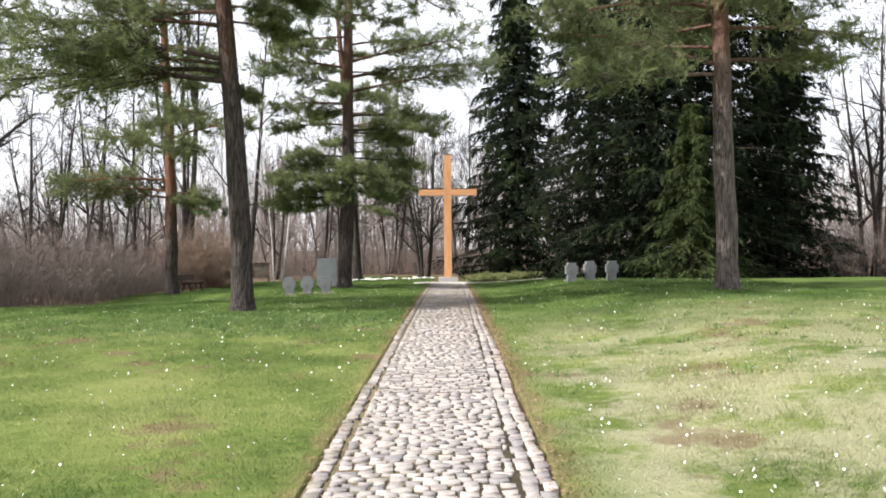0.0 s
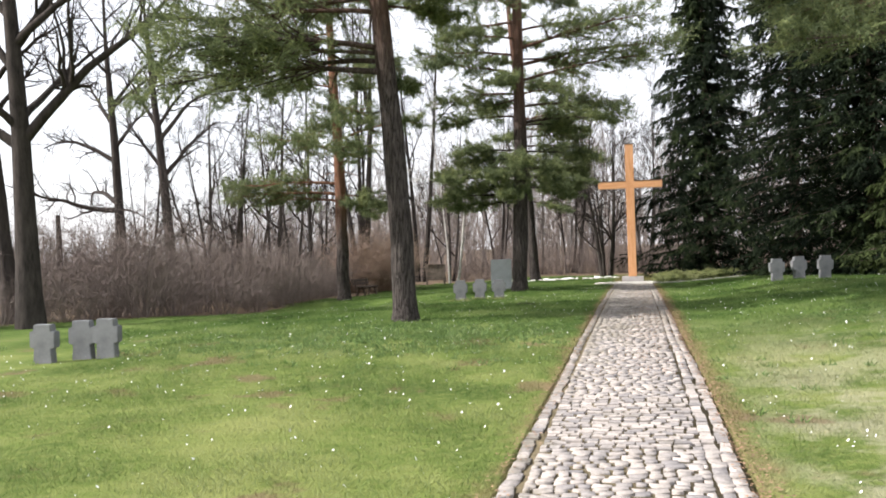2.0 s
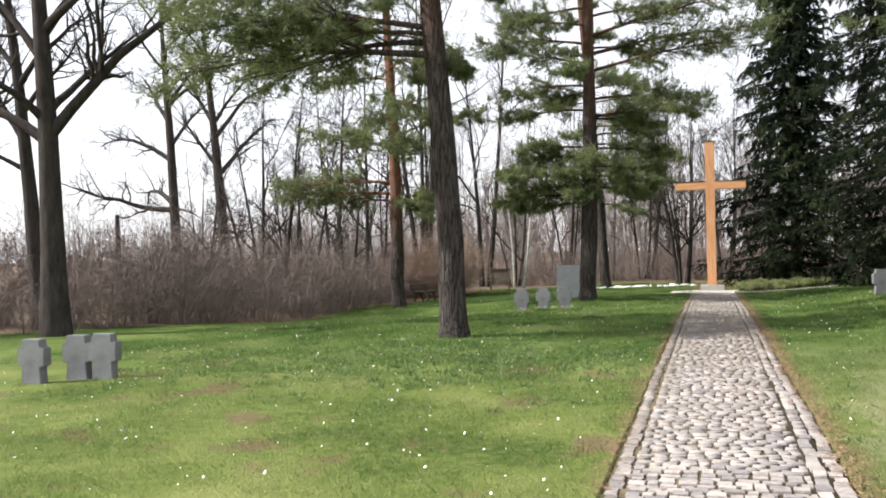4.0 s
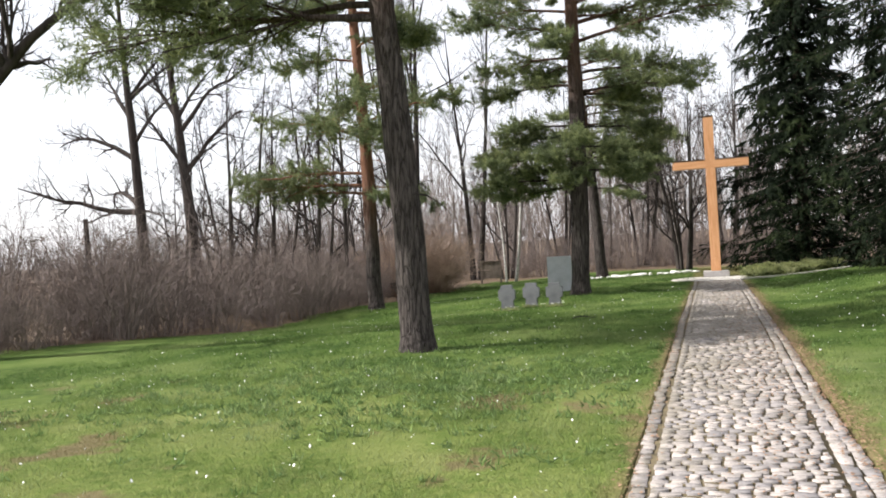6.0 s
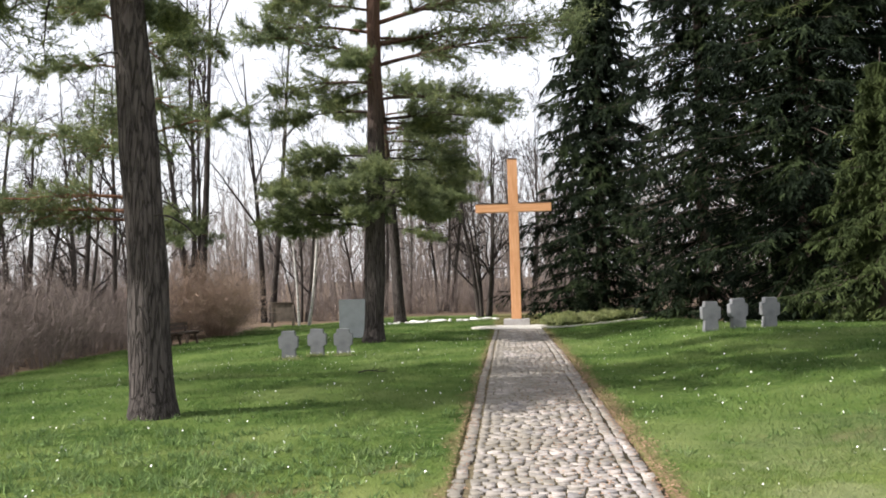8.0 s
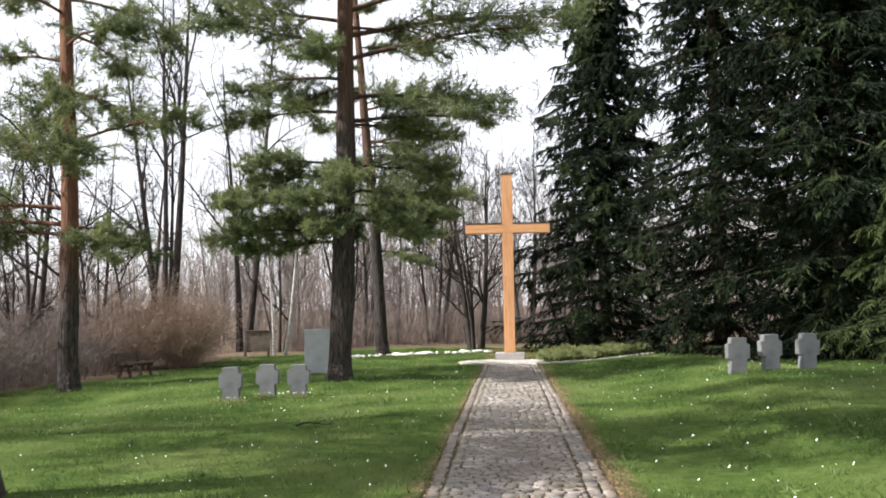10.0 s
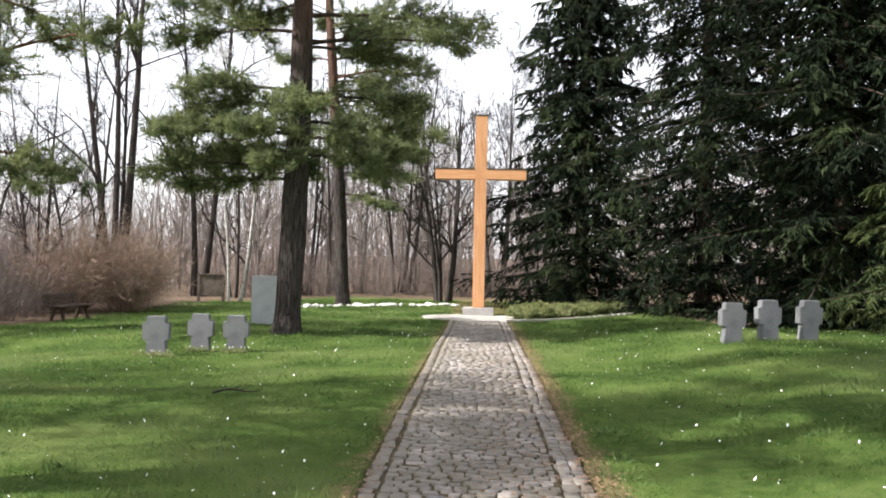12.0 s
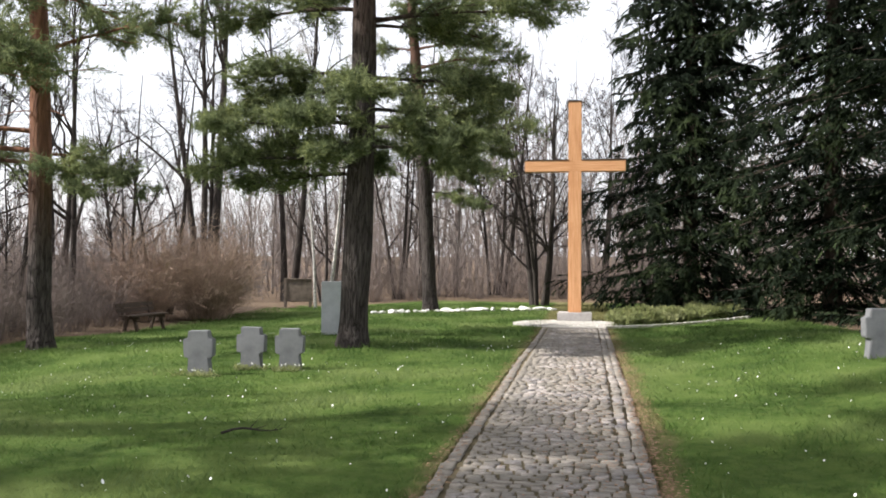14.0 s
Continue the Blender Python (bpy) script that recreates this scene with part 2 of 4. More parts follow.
M_BIRCH = plain("birch_bark", (0.12, 0.11, 0.10), (0.72, 0.69, 0.65), 5.0, 0.7, 0.3, 30.0, 0.2, (1, 1, 2.5))
M_TWIG = plain("brown_twigs", (0.115, 0.092, 0.084), (0.24, 0.20, 0.184), 2.5, 0.95, 0.1, 20.0, 0.0, vary=0.3)
M_WILLOW = plain("reddish_willow_twigs", (0.27, 0.195, 0.15), (0.44, 0.335, 0.265), 2.5, 0.95, 0.1, 20.0, 0.0, vary=0.3)
M_PINE = leaf_material("pine_needles", (0.105, 0.135, 0.08), (0.17, 0.205, 0.105), (0.25, 0.285, 0.13), through_leaf=0.42)
# noise patches paint sunlit tips and shaded depths into the dark spruces' colour
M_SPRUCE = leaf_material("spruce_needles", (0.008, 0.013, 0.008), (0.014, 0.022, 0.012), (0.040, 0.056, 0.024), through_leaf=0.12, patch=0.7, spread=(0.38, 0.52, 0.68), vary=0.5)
M_YOUNGSPRUCE = leaf_material("young_spruce_needles", (0.026, 0.038, 0.016), (0.046, 0.062, 0.024), (0.082, 0.104, 0.038), through_leaf=0.25, patch=1.2, vary=0.5)
M_BENCH = plain("weathered_brown_wood", (0.045, 0.031, 0.024), (0.105, 0.072, 0.053), 6.0, 0.75, 0.3, 40.0, 0.4, (1, 6, 6))
M_WHITE = plain("white_limestone", (0.50, 0.49, 0.46), (0.78, 0.77, 0.74), 6.0, 0.85, 0.2, 30.0, 0.5)
M_GRAVEL = plain("pale_gravel", (0.36, 0.34, 0.31), (0.62, 0.60, 0.56), 30.0, 0.9, 0.2, 80.0, 0.8, vary=0.2)
M_BEDLEAF = leaf_material("groundcover_leaves", (0.14, 0.17, 0.075), (0.24, 0.27, 0.125), (0.36, 0.38, 0.21))
M_TUFT = leaf_material("lawn_tuft_leaves", (0.10, 0.165, 0.06), (0.155, 0.23, 0.09), (0.26, 0.32, 0.16), patch=3.0)
M_DAISY = plain("white_petals", (0.78, 0.78, 0.76), (0.85, 0.85, 0.83), 5.0, 0.6, 0.2, 10.0, 0.0)
M_BOARD = plain("grey_weathered_board", (0.10, 0.08, 0.065), (0.22, 0.18, 0.15), 5.0, 0.9, 0.2, 40.0, 0.4)
M_LEAFLIT = plain("fallen_leaves", (0.17, 0.105, 0.065), (0.34, 0.215, 0.14), 9.0, 0.9, 0.2, 30.0, 0.2, vary=0.35)


# ---- building helpers ----
def step(a, b, x):
    u = np.clip((np.asarray(x, float) - a) / (b - a), 0, 1)
    return u * u * (3 - 2 * u)


def crest(y):
    """Height of the path: a gentle crest between the start and the cross."""
    return np.interp(y, [-6, 2, 9, 16, 22, 27, 31, 34], [0.0, 0.06, 0.13, 0.17, 0.16, 0.11, 0.04, 0.0])


def land(x, y):
    """Height of the ground."""
    z = crest(y) + 0.28 * step(1.2, 4.5, x) * (1 - 0.7 * step(27, 36, y))
    z = z - 0.11 * step(-1.2, -3.4, x) * step(19, 23.8, y) * (1 - step(25.6, 27.2, y)) + 0.04 * step(-1.5, -3.5, x) * step(26, 27.2, y) * (1 - step(29, 34, y))
    return z - step(-4.5, -9.5, x) * (0.12 + 0.11 * step(16, 28, y))


def mesh_of(name, verts, faces, mat, parent=None, label="", smooth=False):
    """One mesh object out of arrays: verts (n,3), faces a list of index arrays with equal corners each."""
    me = bpy.data.meshes.new(name)
    verts = np.asarray(verts, np.float32)
    faces = [np.asarray(f, np.int32) for f in faces if len(f)]
    loops = np.concatenate([f.ravel() for f in faces])
    sizes = np.concatenate([np.full(len(f), f.shape[1], np.int32) for f in faces])
    me.vertices.add(len(verts))
    me.vertices.foreach_set("co", verts.ravel())
    me.loops.add(len(loops))
    me.loops.foreach_set("vertex_index", loops)
    me.polygons.add(len(sizes))
    me.polygons.foreach_set("loop_start", np.concatenate([[0], np.cumsum(sizes)[:-1]]).astype(np.int32))
    if smooth:
        me.polygons.foreach_set("use_smooth", np.ones(len(sizes), bool))
    me.update(calc_edges=True)
    me.materials.append(mat)
    ob = new(name, me)
    if parent:
        ob.parent = parent
    if label:
        tagged(ob, label)
    return ob


def part(name, bm, mat, parent=None, label="", smooth=False):
    me = bpy.data.meshes.new(name)
    bm.to_mesh(me)
    bm.free()
    if smooth:
        me.polygons.foreach_set("use_smooth", np.ones(len(me.polygons), bool))
    me.materials.append(mat)
    ob = new(name, me)
    if parent:
        ob.parent = parent
    if label:
        tagged(ob, label)
    return ob


def block(size, at=(0, 0, 0), bevel=0.01, bm=None, turn=None):
    bm = bm or bmesh.new()
    m = Matrix.Translation(at) @ (turn or Matrix.Identity(4)) @ Matrix.Diagonal((*size, 1))
    made = bmesh.ops.create_cube(bm, size=1, matrix=m)
    if bevel:
        edges = list({e for v in made["verts"] for e in v.link_edges})
        bmesh.ops.bevel(bm, geom=edges, offset=bevel, segments=2, affect='EDGES')
    return bm


class Geo:
    """Collects arrays of verts and faces."""

    def __init__(self):
        self.v, self.f, self.n = [], {}, 0

    def add(self, v, f):
        self.v.append(v)
        self.f.setdefault(f.shape[1], []).append(f + self.n)
        self.n += len(v)

    def build(self, name, mat, parent=None, label="", smooth=False):
        return mesh_of(name, np.concatenate(self.v), [np.concatenate(x) for x in self.f.values()], mat, parent, label, smooth)


def tubes(geo, P, R, sides):
    """Tubes round polylines P (b,n,3) with radii R (b,n)."""
    b, n, _ = P.shape
    T = np.gradient(P, axis=1)
    T /= np.linalg.norm(T, axis=2, keepdims=True) + 1e-9
    ref = np.where(np.abs(T[:, :1, 2:3]) > 0.8, np.array([1.0, 0, 0]), np.array([0, 0, 1.0]))
    U = np.cross(T, np.broadcast_to(ref, T.shape))
    U /= np.linalg.norm(U, axis=2, keepdims=True) + 1e-9
    W = np.cross(T, U)
    if sides == 2:  # the finest twigs: ribbons, each turned its own way
        roll = np.arange(b)[:, None, None] * 2.4
        S = (U * np.cos(roll) + W * np.sin(roll)) * R[:, :, None]
        i = (np.arange(b)[:, None] * n + np.arange(n - 1)[None]).ravel() * 2
        geo.add(np.stack([P - S, P + S], 2).reshape(-1, 3), np.stack([i, i + 1, i + 3, i + 2], 1))
        return
    a = np.arange(sides) * 2 * math.pi / sides
    V = P[:, :, None] + R[:, :, None, None] * (U[:, :, None] * np.cos(a)[:, None] + W[:, :, None] * np.sin(a)[:, None])
    i = (np.arange(b)[:, None, None] * n + np.arange(n - 1)[None, :, None]) * sides
    k = np.arange(sides)[None, None, :]
    k2 = (k + 1) % sides
    F = np.stack([i + k, i + k2, i + sides + k2, i + sides + k], -1).reshape(-1, 4)
    geo.add(V.reshape(-1, 3), F)


def unit(a):
    return a / (np.linalg.norm(a, axis=-1, keepdims=True) + 1e-9)


def sprout(rng, P, R, count, tmin, angle, ratio, thin, up, wob, n, tmax=1.0, taper=0.75):
    """Child branches of the polylines P with radii R."""
    b, m, _ = P.shape
    idx = np.repeat(np.arange(b), count)
    t = rng.uniform(tmin, tmax, len(idx)) * (m - 1)
    i0 = np.minimum(t.astype(int), m - 2)
    fr = (t - i0)[:, None]
    pos = P[idx, i0] * (1 - fr) + P[idx, i0 + 1] * fr
    rad = R[idx, i0] * (1 - fr[:, 0]) + R[idx, i0 + 1] * fr[:, 0]
    tan = unit(P[idx, i0 + 1] - P[idx, i0])
    length = np.linalg.norm(P[idx, -1] - P[idx, 0], axis=1) * ratio * rng.uniform(0.6, 1.25, len(idx)) * (1.15 - 0.55 * t / (m - 1))
    perp = unit(np.cross(tan, rng.normal(size=tan.shape)))
    ang = np.radians(rng.normal(angle, angle * 0.22, len(idx)))[:, None]
    d = unit(tan * np.cos(ang) + perp * np.sin(ang) + np.array([0, 0, up]))
    Q = [pos]
    for _ in range(n - 1):
        d = unit(d + rng.normal(size=d.shape) * wob + np.array([0, 0, up * 0.35]))
        Q.append(Q[-1] + d * (length / (n - 1))[:, None])
    r0 = np.maximum(rad * thin, 0.002)
    return np.stack(Q, 1), r0[:, None] * (1 - taper * np.linspace(0, 1, n))[None]


def thing(name, label, category, at, rz=0.0, group="", kind=""):
    e = new(name)
    e.empty_display_size = 0.3
    e.matrix_world = pose(*at, 0, 0, rz)
    return tagged(e, label, category, group, kind)


# ---- the ground and the path ----
PATH_HALF, PATH_END, PATH_START = 0.71, 33.7, -4.0


def build_ground():
    xs = np.unique(np.concatenate([np.linspace(-14, -1, 53), np.linspace(-1, 1, 9), np.linspace(1, 14, 53), [-0.77, -0.73, 0.69, 0.73],
                                   np.linspace(-60, -14, 24), np.linspace(14, 60, 24), [-2500, -700, -200, -100, 100, 200, 700, 2500]]))
    ys = np.unique(np.concatenate([np.linspace(-8, 46, 136), [PATH_END - 0.02, PATH_END + 0.02], np.linspace(46, 100, 20), np.linspace(-40, -8, 8),
                                   [-2500, -700, -200, -80, 150, 250, 700, 2500]]))
    X, Y = np.meshgrid(xs, ys)
    Z = land(X, Y)
    lump = np.array([[noise.noise((x * 0.45, y * 0.45, 0)) * 0.022 for x in xs] for y in ys])
    Z = Z + lump * step(0.9, 2.2, np.abs(X)) * (np.abs(X) < 60)
    trench = (np.abs(X + 0.02) < 0.72) & (Y < PATH_END) & (Y > -30)
    Z = np.where(trench, crest(Y) - 0.10, Z)
    nx, ny = len(xs), len(ys)
    i = (np.arange(ny - 1)[:, None] * nx + np.arange(nx - 1)[None]).ravel()
    F = np.stack([i, i + 1, i + nx + 1, i + nx], 1)
    g = mesh_of("ground", np.stack([X, Y, Z], -1).reshape(-1, 3), [F], M_GROUND, smooth=True)
    return tagged(g, "mown spring lawn with bare patches and leaf litter", "ground", kind="structure")


ground = build_ground()


def lawn_z(x, y):
    """Height of the lawn with its small lumps."""
    out = land(x, y)
    return out + np.array([noise.noise((a * 0.45, b * 0.45, 0)) * 0.022 for a, b in zip(np.ravel(x), np.ravel(y))]).reshape(np.shape(out)) * step(0.9, 2.2, np.abs(x))


def spot(x, y):
    return float(lawn_z(np.array([x]), np.array([y]))[0])


# ---- the cross on its plinth ----
def build_cross():
    x, y = -0.05, 35.75
    base = thing("memorial_cross_plinth", "low grey concrete plinth under the wooden cross", "plinth", (x, y, 0))
    part("block", block((0.84, 0.62, 0.24), (0, 0, 0.10), 0.02), M_PLINTH, base)
    c = thing("wooden_cross", "tall orange-brown larch wood cross on a concrete plinth", "cross", (x, y, 0.22))
    z = 0.22
    part("upright", block((0.32, 0.26, 5.42 - z), (0, 0, (5.42 - z) / 2), 0.012), M_LARCH, c)
    arm = block((0.28, 0.25, 2.46), (0, 0, 0), 0.012)
    a = part("crossbeam", arm, M_LARCH, c)
    a.matrix_local = pose(0, -0.008, 3.83 - z, 0, 90, 0)
    part("cap", block((0.35, 0.29, 0.03), (0, 0, 5.435 - z), 0.006), M_CAP, c, "dark metal cap")
    for s in (-1, 1):
        part("cap", block((1.09, 0.28, 0.022), (s * 0.70, -0.008, 3.983 - z), 0.005), M_CAP, c, "dark metal cap")


build_cross()


# ---- gravestones ----
def gravestone_mesh(seed):
    rng = random.Random(seed)
    half = [(0.142, -0.12), (0.142, 0.0), (0.128, 0.22), (0.185, 0.235), (0.190, 0.465), (0.132, 0.475), (0.126, 0.57)]
    pts = half + [(-x, z) for x, z in reversed(half)]
    bm = bmesh.new()
    vs = [bm.verts.new((x + rng.uniform(-.003, .003), -0.07, z + rng.uniform(-.003, .003))) for x, z in pts]
    f = bm.faces.new(vs)
    r = bmesh.ops.extrude_face_region(bm, geom=[f])
    bmesh.ops.translate(bm, vec=(0, 0.14, 0), verts=[v for v in r["geom"] if isinstance(v, bmesh.types.BMVert)])
    bmesh.ops.recalc_face_normals(bm, faces=bm.faces)
    bmesh.ops.bevel(bm, geom=list(bm.edges), offset=0.010, segments=2, affect='EDGES')
    return bm


STONES = [  # x, y, turn, scale of height, group
    (-8.25, 11.15, 2, 0.98, "a"), (-7.86, 11.5, 5, 1.0, "a"), (-7.47, 11.5, 4, 1.01, "a"),
    (-4.78, 24.55, 5, 1.02, "b"), (-4.36, 25.3, 3, 1.02, "b"), (-3.80, 25.3, 6, 1.0, "b"),
    (3.77, 25.1, 12, 1.05, "c"), (4.37, 25.3, 14, 1.07, "c"), (5.08, 25.6, 15, 1.07, "c")]
STONE_WORDS = {"a": "grey stone cross-shaped grave marker in sunny grass near the thicket", "b": "grey stone cross-shaped grave marker in lawn near a pine",
               "c": "grey stone cross-shaped grave marker in front of dark spruces"}
for i, (x, y, rz, s, g) in enumerate(STONES):
    st = part("grave_marker", gravestone_mesh(i), M_STONE)
    st.matrix_world = pose(x, y, spot(x, y), random.uniform(-1.5, 1.5), random.uniform(-1.5, 1.5), rz) @ Matrix.Diagonal((1.06, 1.0, s, 1))
    tagged(st, STONE_WORDS[g], "grave marker", "stone grave markers")


def build_stele():
    x, y = -4.42, 30.0
    bm = block((0.70, 0.16, 1.12), (0, 0, 0.46), 0.014)
    st = part("memorial_stele", bm, M_STELE)
    st.matrix_world = pose(x, y, spot(x, y), 0, 0, 6)
    tagged(st, "upright pale grey stone memorial slab standing in grass", "stele")


build_stele()


# ---- trees ----
def pine_tufts(geo, rng, pos, axis, k=12, length=0.10, width=0.009, back=0.16, loose=0.75):
    n = len(pos)
    p = np.repeat(pos, k, 0) - np.repeat(axis, k, 0) * rng.uniform(0, back, (n * k, 1))
    d = unit(np.repeat(axis, k, 0) * 0.8 + rng.normal(size=(n * k, 3)) * loose)
    s = unit(np.cross(d, rng.normal(size=d.shape))) * width * 0.5
    L = length * rng.uniform(0.7, 1.25, (n * k, 1))
    V = np.stack([p - s, p + s, p + d * L], 1).reshape(-1, 3)
    geo.add(V, np.arange(n * k * 3).reshape(-1, 3))


def trunk_line(height, lean, bend, rng, n=14):
    z = np.linspace(0, 1, n)
    x = lean[0] * z + bend * np.sin(z * 5.0) * 0.5 + np.cumsum(rng.normal(0, 0.012, n))
    y = lean[1] * z + bend * np.cos(z * 4.0) * 0.3 + np.cumsum(rng.normal(0, 0.012, n))
    return np.stack([x - x[0], y - y[0], z * height - 0.15], 1)[None]


def pine_tree(at, height, radius, limbs, seed, label, lean=(0, 0), bend=0.1, density=1.0, stubs=6, bark=M_PINEBARK):
    """limbs: (height, azimuth in degrees, length, rise, droop) of the single boughs."""
    rng = np.random.default_rng(seed)
    x, y = at
    tree = thing("pine_tree", label, "tree", (x, y, spot(x, y)), 0, "pine trees")
    T = trunk_line(height, lean, bend, rng)
    g = Geo()
    # finely stepped lower trunk, so that the foot flares
    zz = np.concatenate([np.linspace(-0.15, 1.2, 9), np.linspace(1.6, height - 0.15, 18)])
    TP = np.stack([np.interp(zz, T[0, :, 2], T[0, :, i]) for i in range(3)], 1)[None]
    TR = (radius * (1 - 0.58 * (zz / height)) + radius * 0.28 * np.exp(-np.maximum(zz, 0) / 0.16))[None]
    tubes(g, TP, TR, 18)
    V = g.v[0]
    wob = np.array([noise.noise((v[0] * 4, v[1] * 4, v[2] * 0.9)) for v in V])
    c = np.repeat(TP[0], 18, 0)
    V[:] = c + (V - c) * (1 + 0.16 * wob[:, None])
    g.build("trunk", bark, tree, smooth=True)
    if stubs:
        z = rng.uniform(1.8, height * 0.5, stubs)
        a = rng.uniform(0, 6.28, stubs)
        s = np.linspace(0, 1, 5)[None, :]
        L = rng.uniform(0.3, 1.1, stubs)[:, None]
        base = np.stack([np.interp(z, T[0, :, 2], T[0, :, i]) for i in range(3)], 1)
        PS = np.stack([base[:, :1] + np.cos(a)[:, None] * s * L, base[:, 1:2] + np.sin(a)[:, None] * s * L, base[:, 2:] + (0.2 * s - 0.5 * s ** 2) * L], -1)
        RS = 0.018 * (1 - 0.75 * s)
        for k in range(stubs):
            g = Geo()
            tubes(g, PS[k:k + 1], RS, 5)
            g.build("dead_limb", bark, tree, smooth=True)
    n = 8
    s = np.linspace(0, 1, n)
    for z, az, length, rise, droop in limbs:
        a = radians(az) + np.cumsum(rng.normal(0, 0.07, n))
        base = np.array([np.interp(z, T[0, :, 2], T[0, :, i]) for i in range(3)])
        px = base[0] + np.cumsum(np.cos(a)) * length / n
        py = base[1] + np.cumsum(np.sin(a)) * length / n
        pz = base[2] + rise * s * length - droop * s ** 2 * length + rng.normal(0, 0.02, n) * length * 0.6 * s
        P1 = np.stack([np.r_[base[0], px[:-1]], np.r_[base[1], py[:-1]], pz], 1)[None]
        R1 = ((0.016 + 0.0085 * length) * (1 - 0.8 * s))[None]
        b = Geo()
        tubes(b, P1, R1, 7)
        P2, R2 = sprout(rng, P1, R1, int(13 + 5.0 * length), 0.22, 54, 0.46, 0.5, 0.04, 0.15, 6)
        P2[:, :, 2] = P2[:, :1, 2] + (P2[:, :, 2] - P2[:, :1, 2]) * 0.4
        tubes(b, P2, R2, 3)
        P3, R3 = sprout(rng, P2, R2, 9, 0.15, 50, 0.42, 0.6, 0.16, 0.15, 4)
        limb = b.build("limb", bark, tree, smooth=True)
        f = Geo()
        for P, lo in ((P3, 1), (P2, 2)):
            ax = unit(P[:, 1:] - P[:, :-1])
            pine_tufts(f, rng, P[:, lo:].reshape(-1, 3), ax[:, lo - 1:].reshape(-1, 3), int(7 * density), 0.12, 0.016, 0.26, 0.62)
        f.build("foliage", M_PINE, limb)
    return tree


def crown_limbs(rng, z0, z1, count, l0, l1, rise=0.25, droop=0.25, sector=None):
    out = []
    for i in range(count):
        u = i / max(1, count - 1)
        az = i * 137.5 + rng.uniform(-25, 25) if sector is None else rng.uniform(*sector)
        out.append((z0 + (z1 - z0) * u + rng.uniform(-.2, .2), az, (l0 + (l1 - l0) * u) * rng.uniform(0.75, 1.2), rise * rng.uniform(0.4, 1.5), droop * rng.uniform(0.5, 1.4)))
    return out


rp = np.random.default_rng(5)
pine_tree((-4.2, 16.2), 13.0, 0.235, [(4.75, 184, 5.8, 0.16, 0.16), (4.95, 166, 4.9, 0.18, 0.18), (5.2, 205, 4.9, 0.14, 0.18), (5.1, 190, 3.6, 0.12, 0.14), (4.6, 40, 0.7, 0.1, 0.4),
           # long boughs above 8 m and dense upper crown: unseen, added to cast shade
           (5.9, 182, 4.6, 0.12, 0.16), (6.2, 160, 4.2, 0.12, 0.16), (6.5, 200, 4.4, 0.12, 0.16), (8.2, 70, 5.6, 0.1, 0.1), (8.8, 88, 6.0, 0.1, 0.1), (9.4, 105, 5.8, 0.1, 0.1), (8.4, 50, 5.4, 0.1, 0.1), (9.8, 80, 5.6, 0.1, 0.1)]
          + crown_limbs(rp, 5.9, 7.2, 4, 2.0, 2.5, 0.12, 0.2, (-50, 70)) + crown_limbs(rp, 7.0, 11.0, 20, 4.7, 3.8, 0.15, 0.2) + crown_limbs(rp, 11.2, 12.6, 5, 2.8, 1.6, 0.3, 0.2), 11, "tall scots pine with dark furrowed trunk and reddish upper bark", (-0.9, 0.2), 0.12, 1.2)
pine_tree((-3.46, 27.35), 14.0, 0.24, [(2.75, 178, 2.5, 0.04, 0.10), (3.0, 195, 2.7, 0.05, 0.10), (3.25, 172, 2.6, 0.05, 0.10), (3.55, 205, 2.5, 0.06, 0.10), (3.8, 185, 2.7, 0.06, 0.10), (4.1, 165, 2.4, 0.06, 0.10), (4.35, 190, 2.3, 0.08, 0.1),
           (3.2, 0, 2.0, 0.02, 0.20), (3.5, -18, 2.2, 0.03, 0.2), (3.8, 16, 2.4, 0.05, 0.2), (4.3, 5, 2.3, 0.05, 0.16), (3.1, 270, 1.8, 0.05, 0.2), (3.6, 255, 2.0, 0.05, 0.16), (4.0, 290, 2.0, 0.05, 0.16), (3.4, 90, 2.0, 0.05, 0.2),
           (5.2, -5, 3.3, 0.10, 0.12), (5.7, 12, 3.4, 0.12, 0.12), (5.4, 182, 2.7, 0.10, 0.14), (6.1, 170, 3.0, 0.16, 0.14), (6.5, 0, 4.4, 0.22, 0.12), (7.0, 8, 5.2, 0.22, 0.12), (7.5, -12, 4.8, 0.2, 0.1), (6.7, 200, 3.0, 0.2, 0.14), (7.3, 178, 3.4, 0.2, 0.14)]
          + crown_limbs(rp, 5.2, 7.8, 5, 2.0, 2.6, 0.12, 0.14) + crown_limbs(rp, 8.0, 13.5, 14, 3.8, 1.3, 0.15, 0.18), 12, "scots pine with low layered green boughs and reddish trunk", (0.25, 0.1), 0.05, 1.1)
pine_tree((-9.42, 28.1), 12.5, 0.215, [(3.55, 183, 4.3, 0.10, 0.10), (3.9, 195, 4.0, 0.10, 0.12), (3.3, 170, 3.4, 0.16, 0.12), (3.5, 15, 2.0, 0.05, 0.35), (3.3, -25, 1.8, 0.05, 0.4), (4.6, -75, 3.6, 0.15, 0.1), (4.9, -105, 3.8, 0.15, 0.1)]
          + crown_limbs(rp, 5.5, 12.0, 18, 3.3, 1.6, 0.25, 0.3), 13, "slender scots pine with orange upper trunk beside a bench", (-0.35, 0.2), 0.15, bark=M_ORANGEBARK)
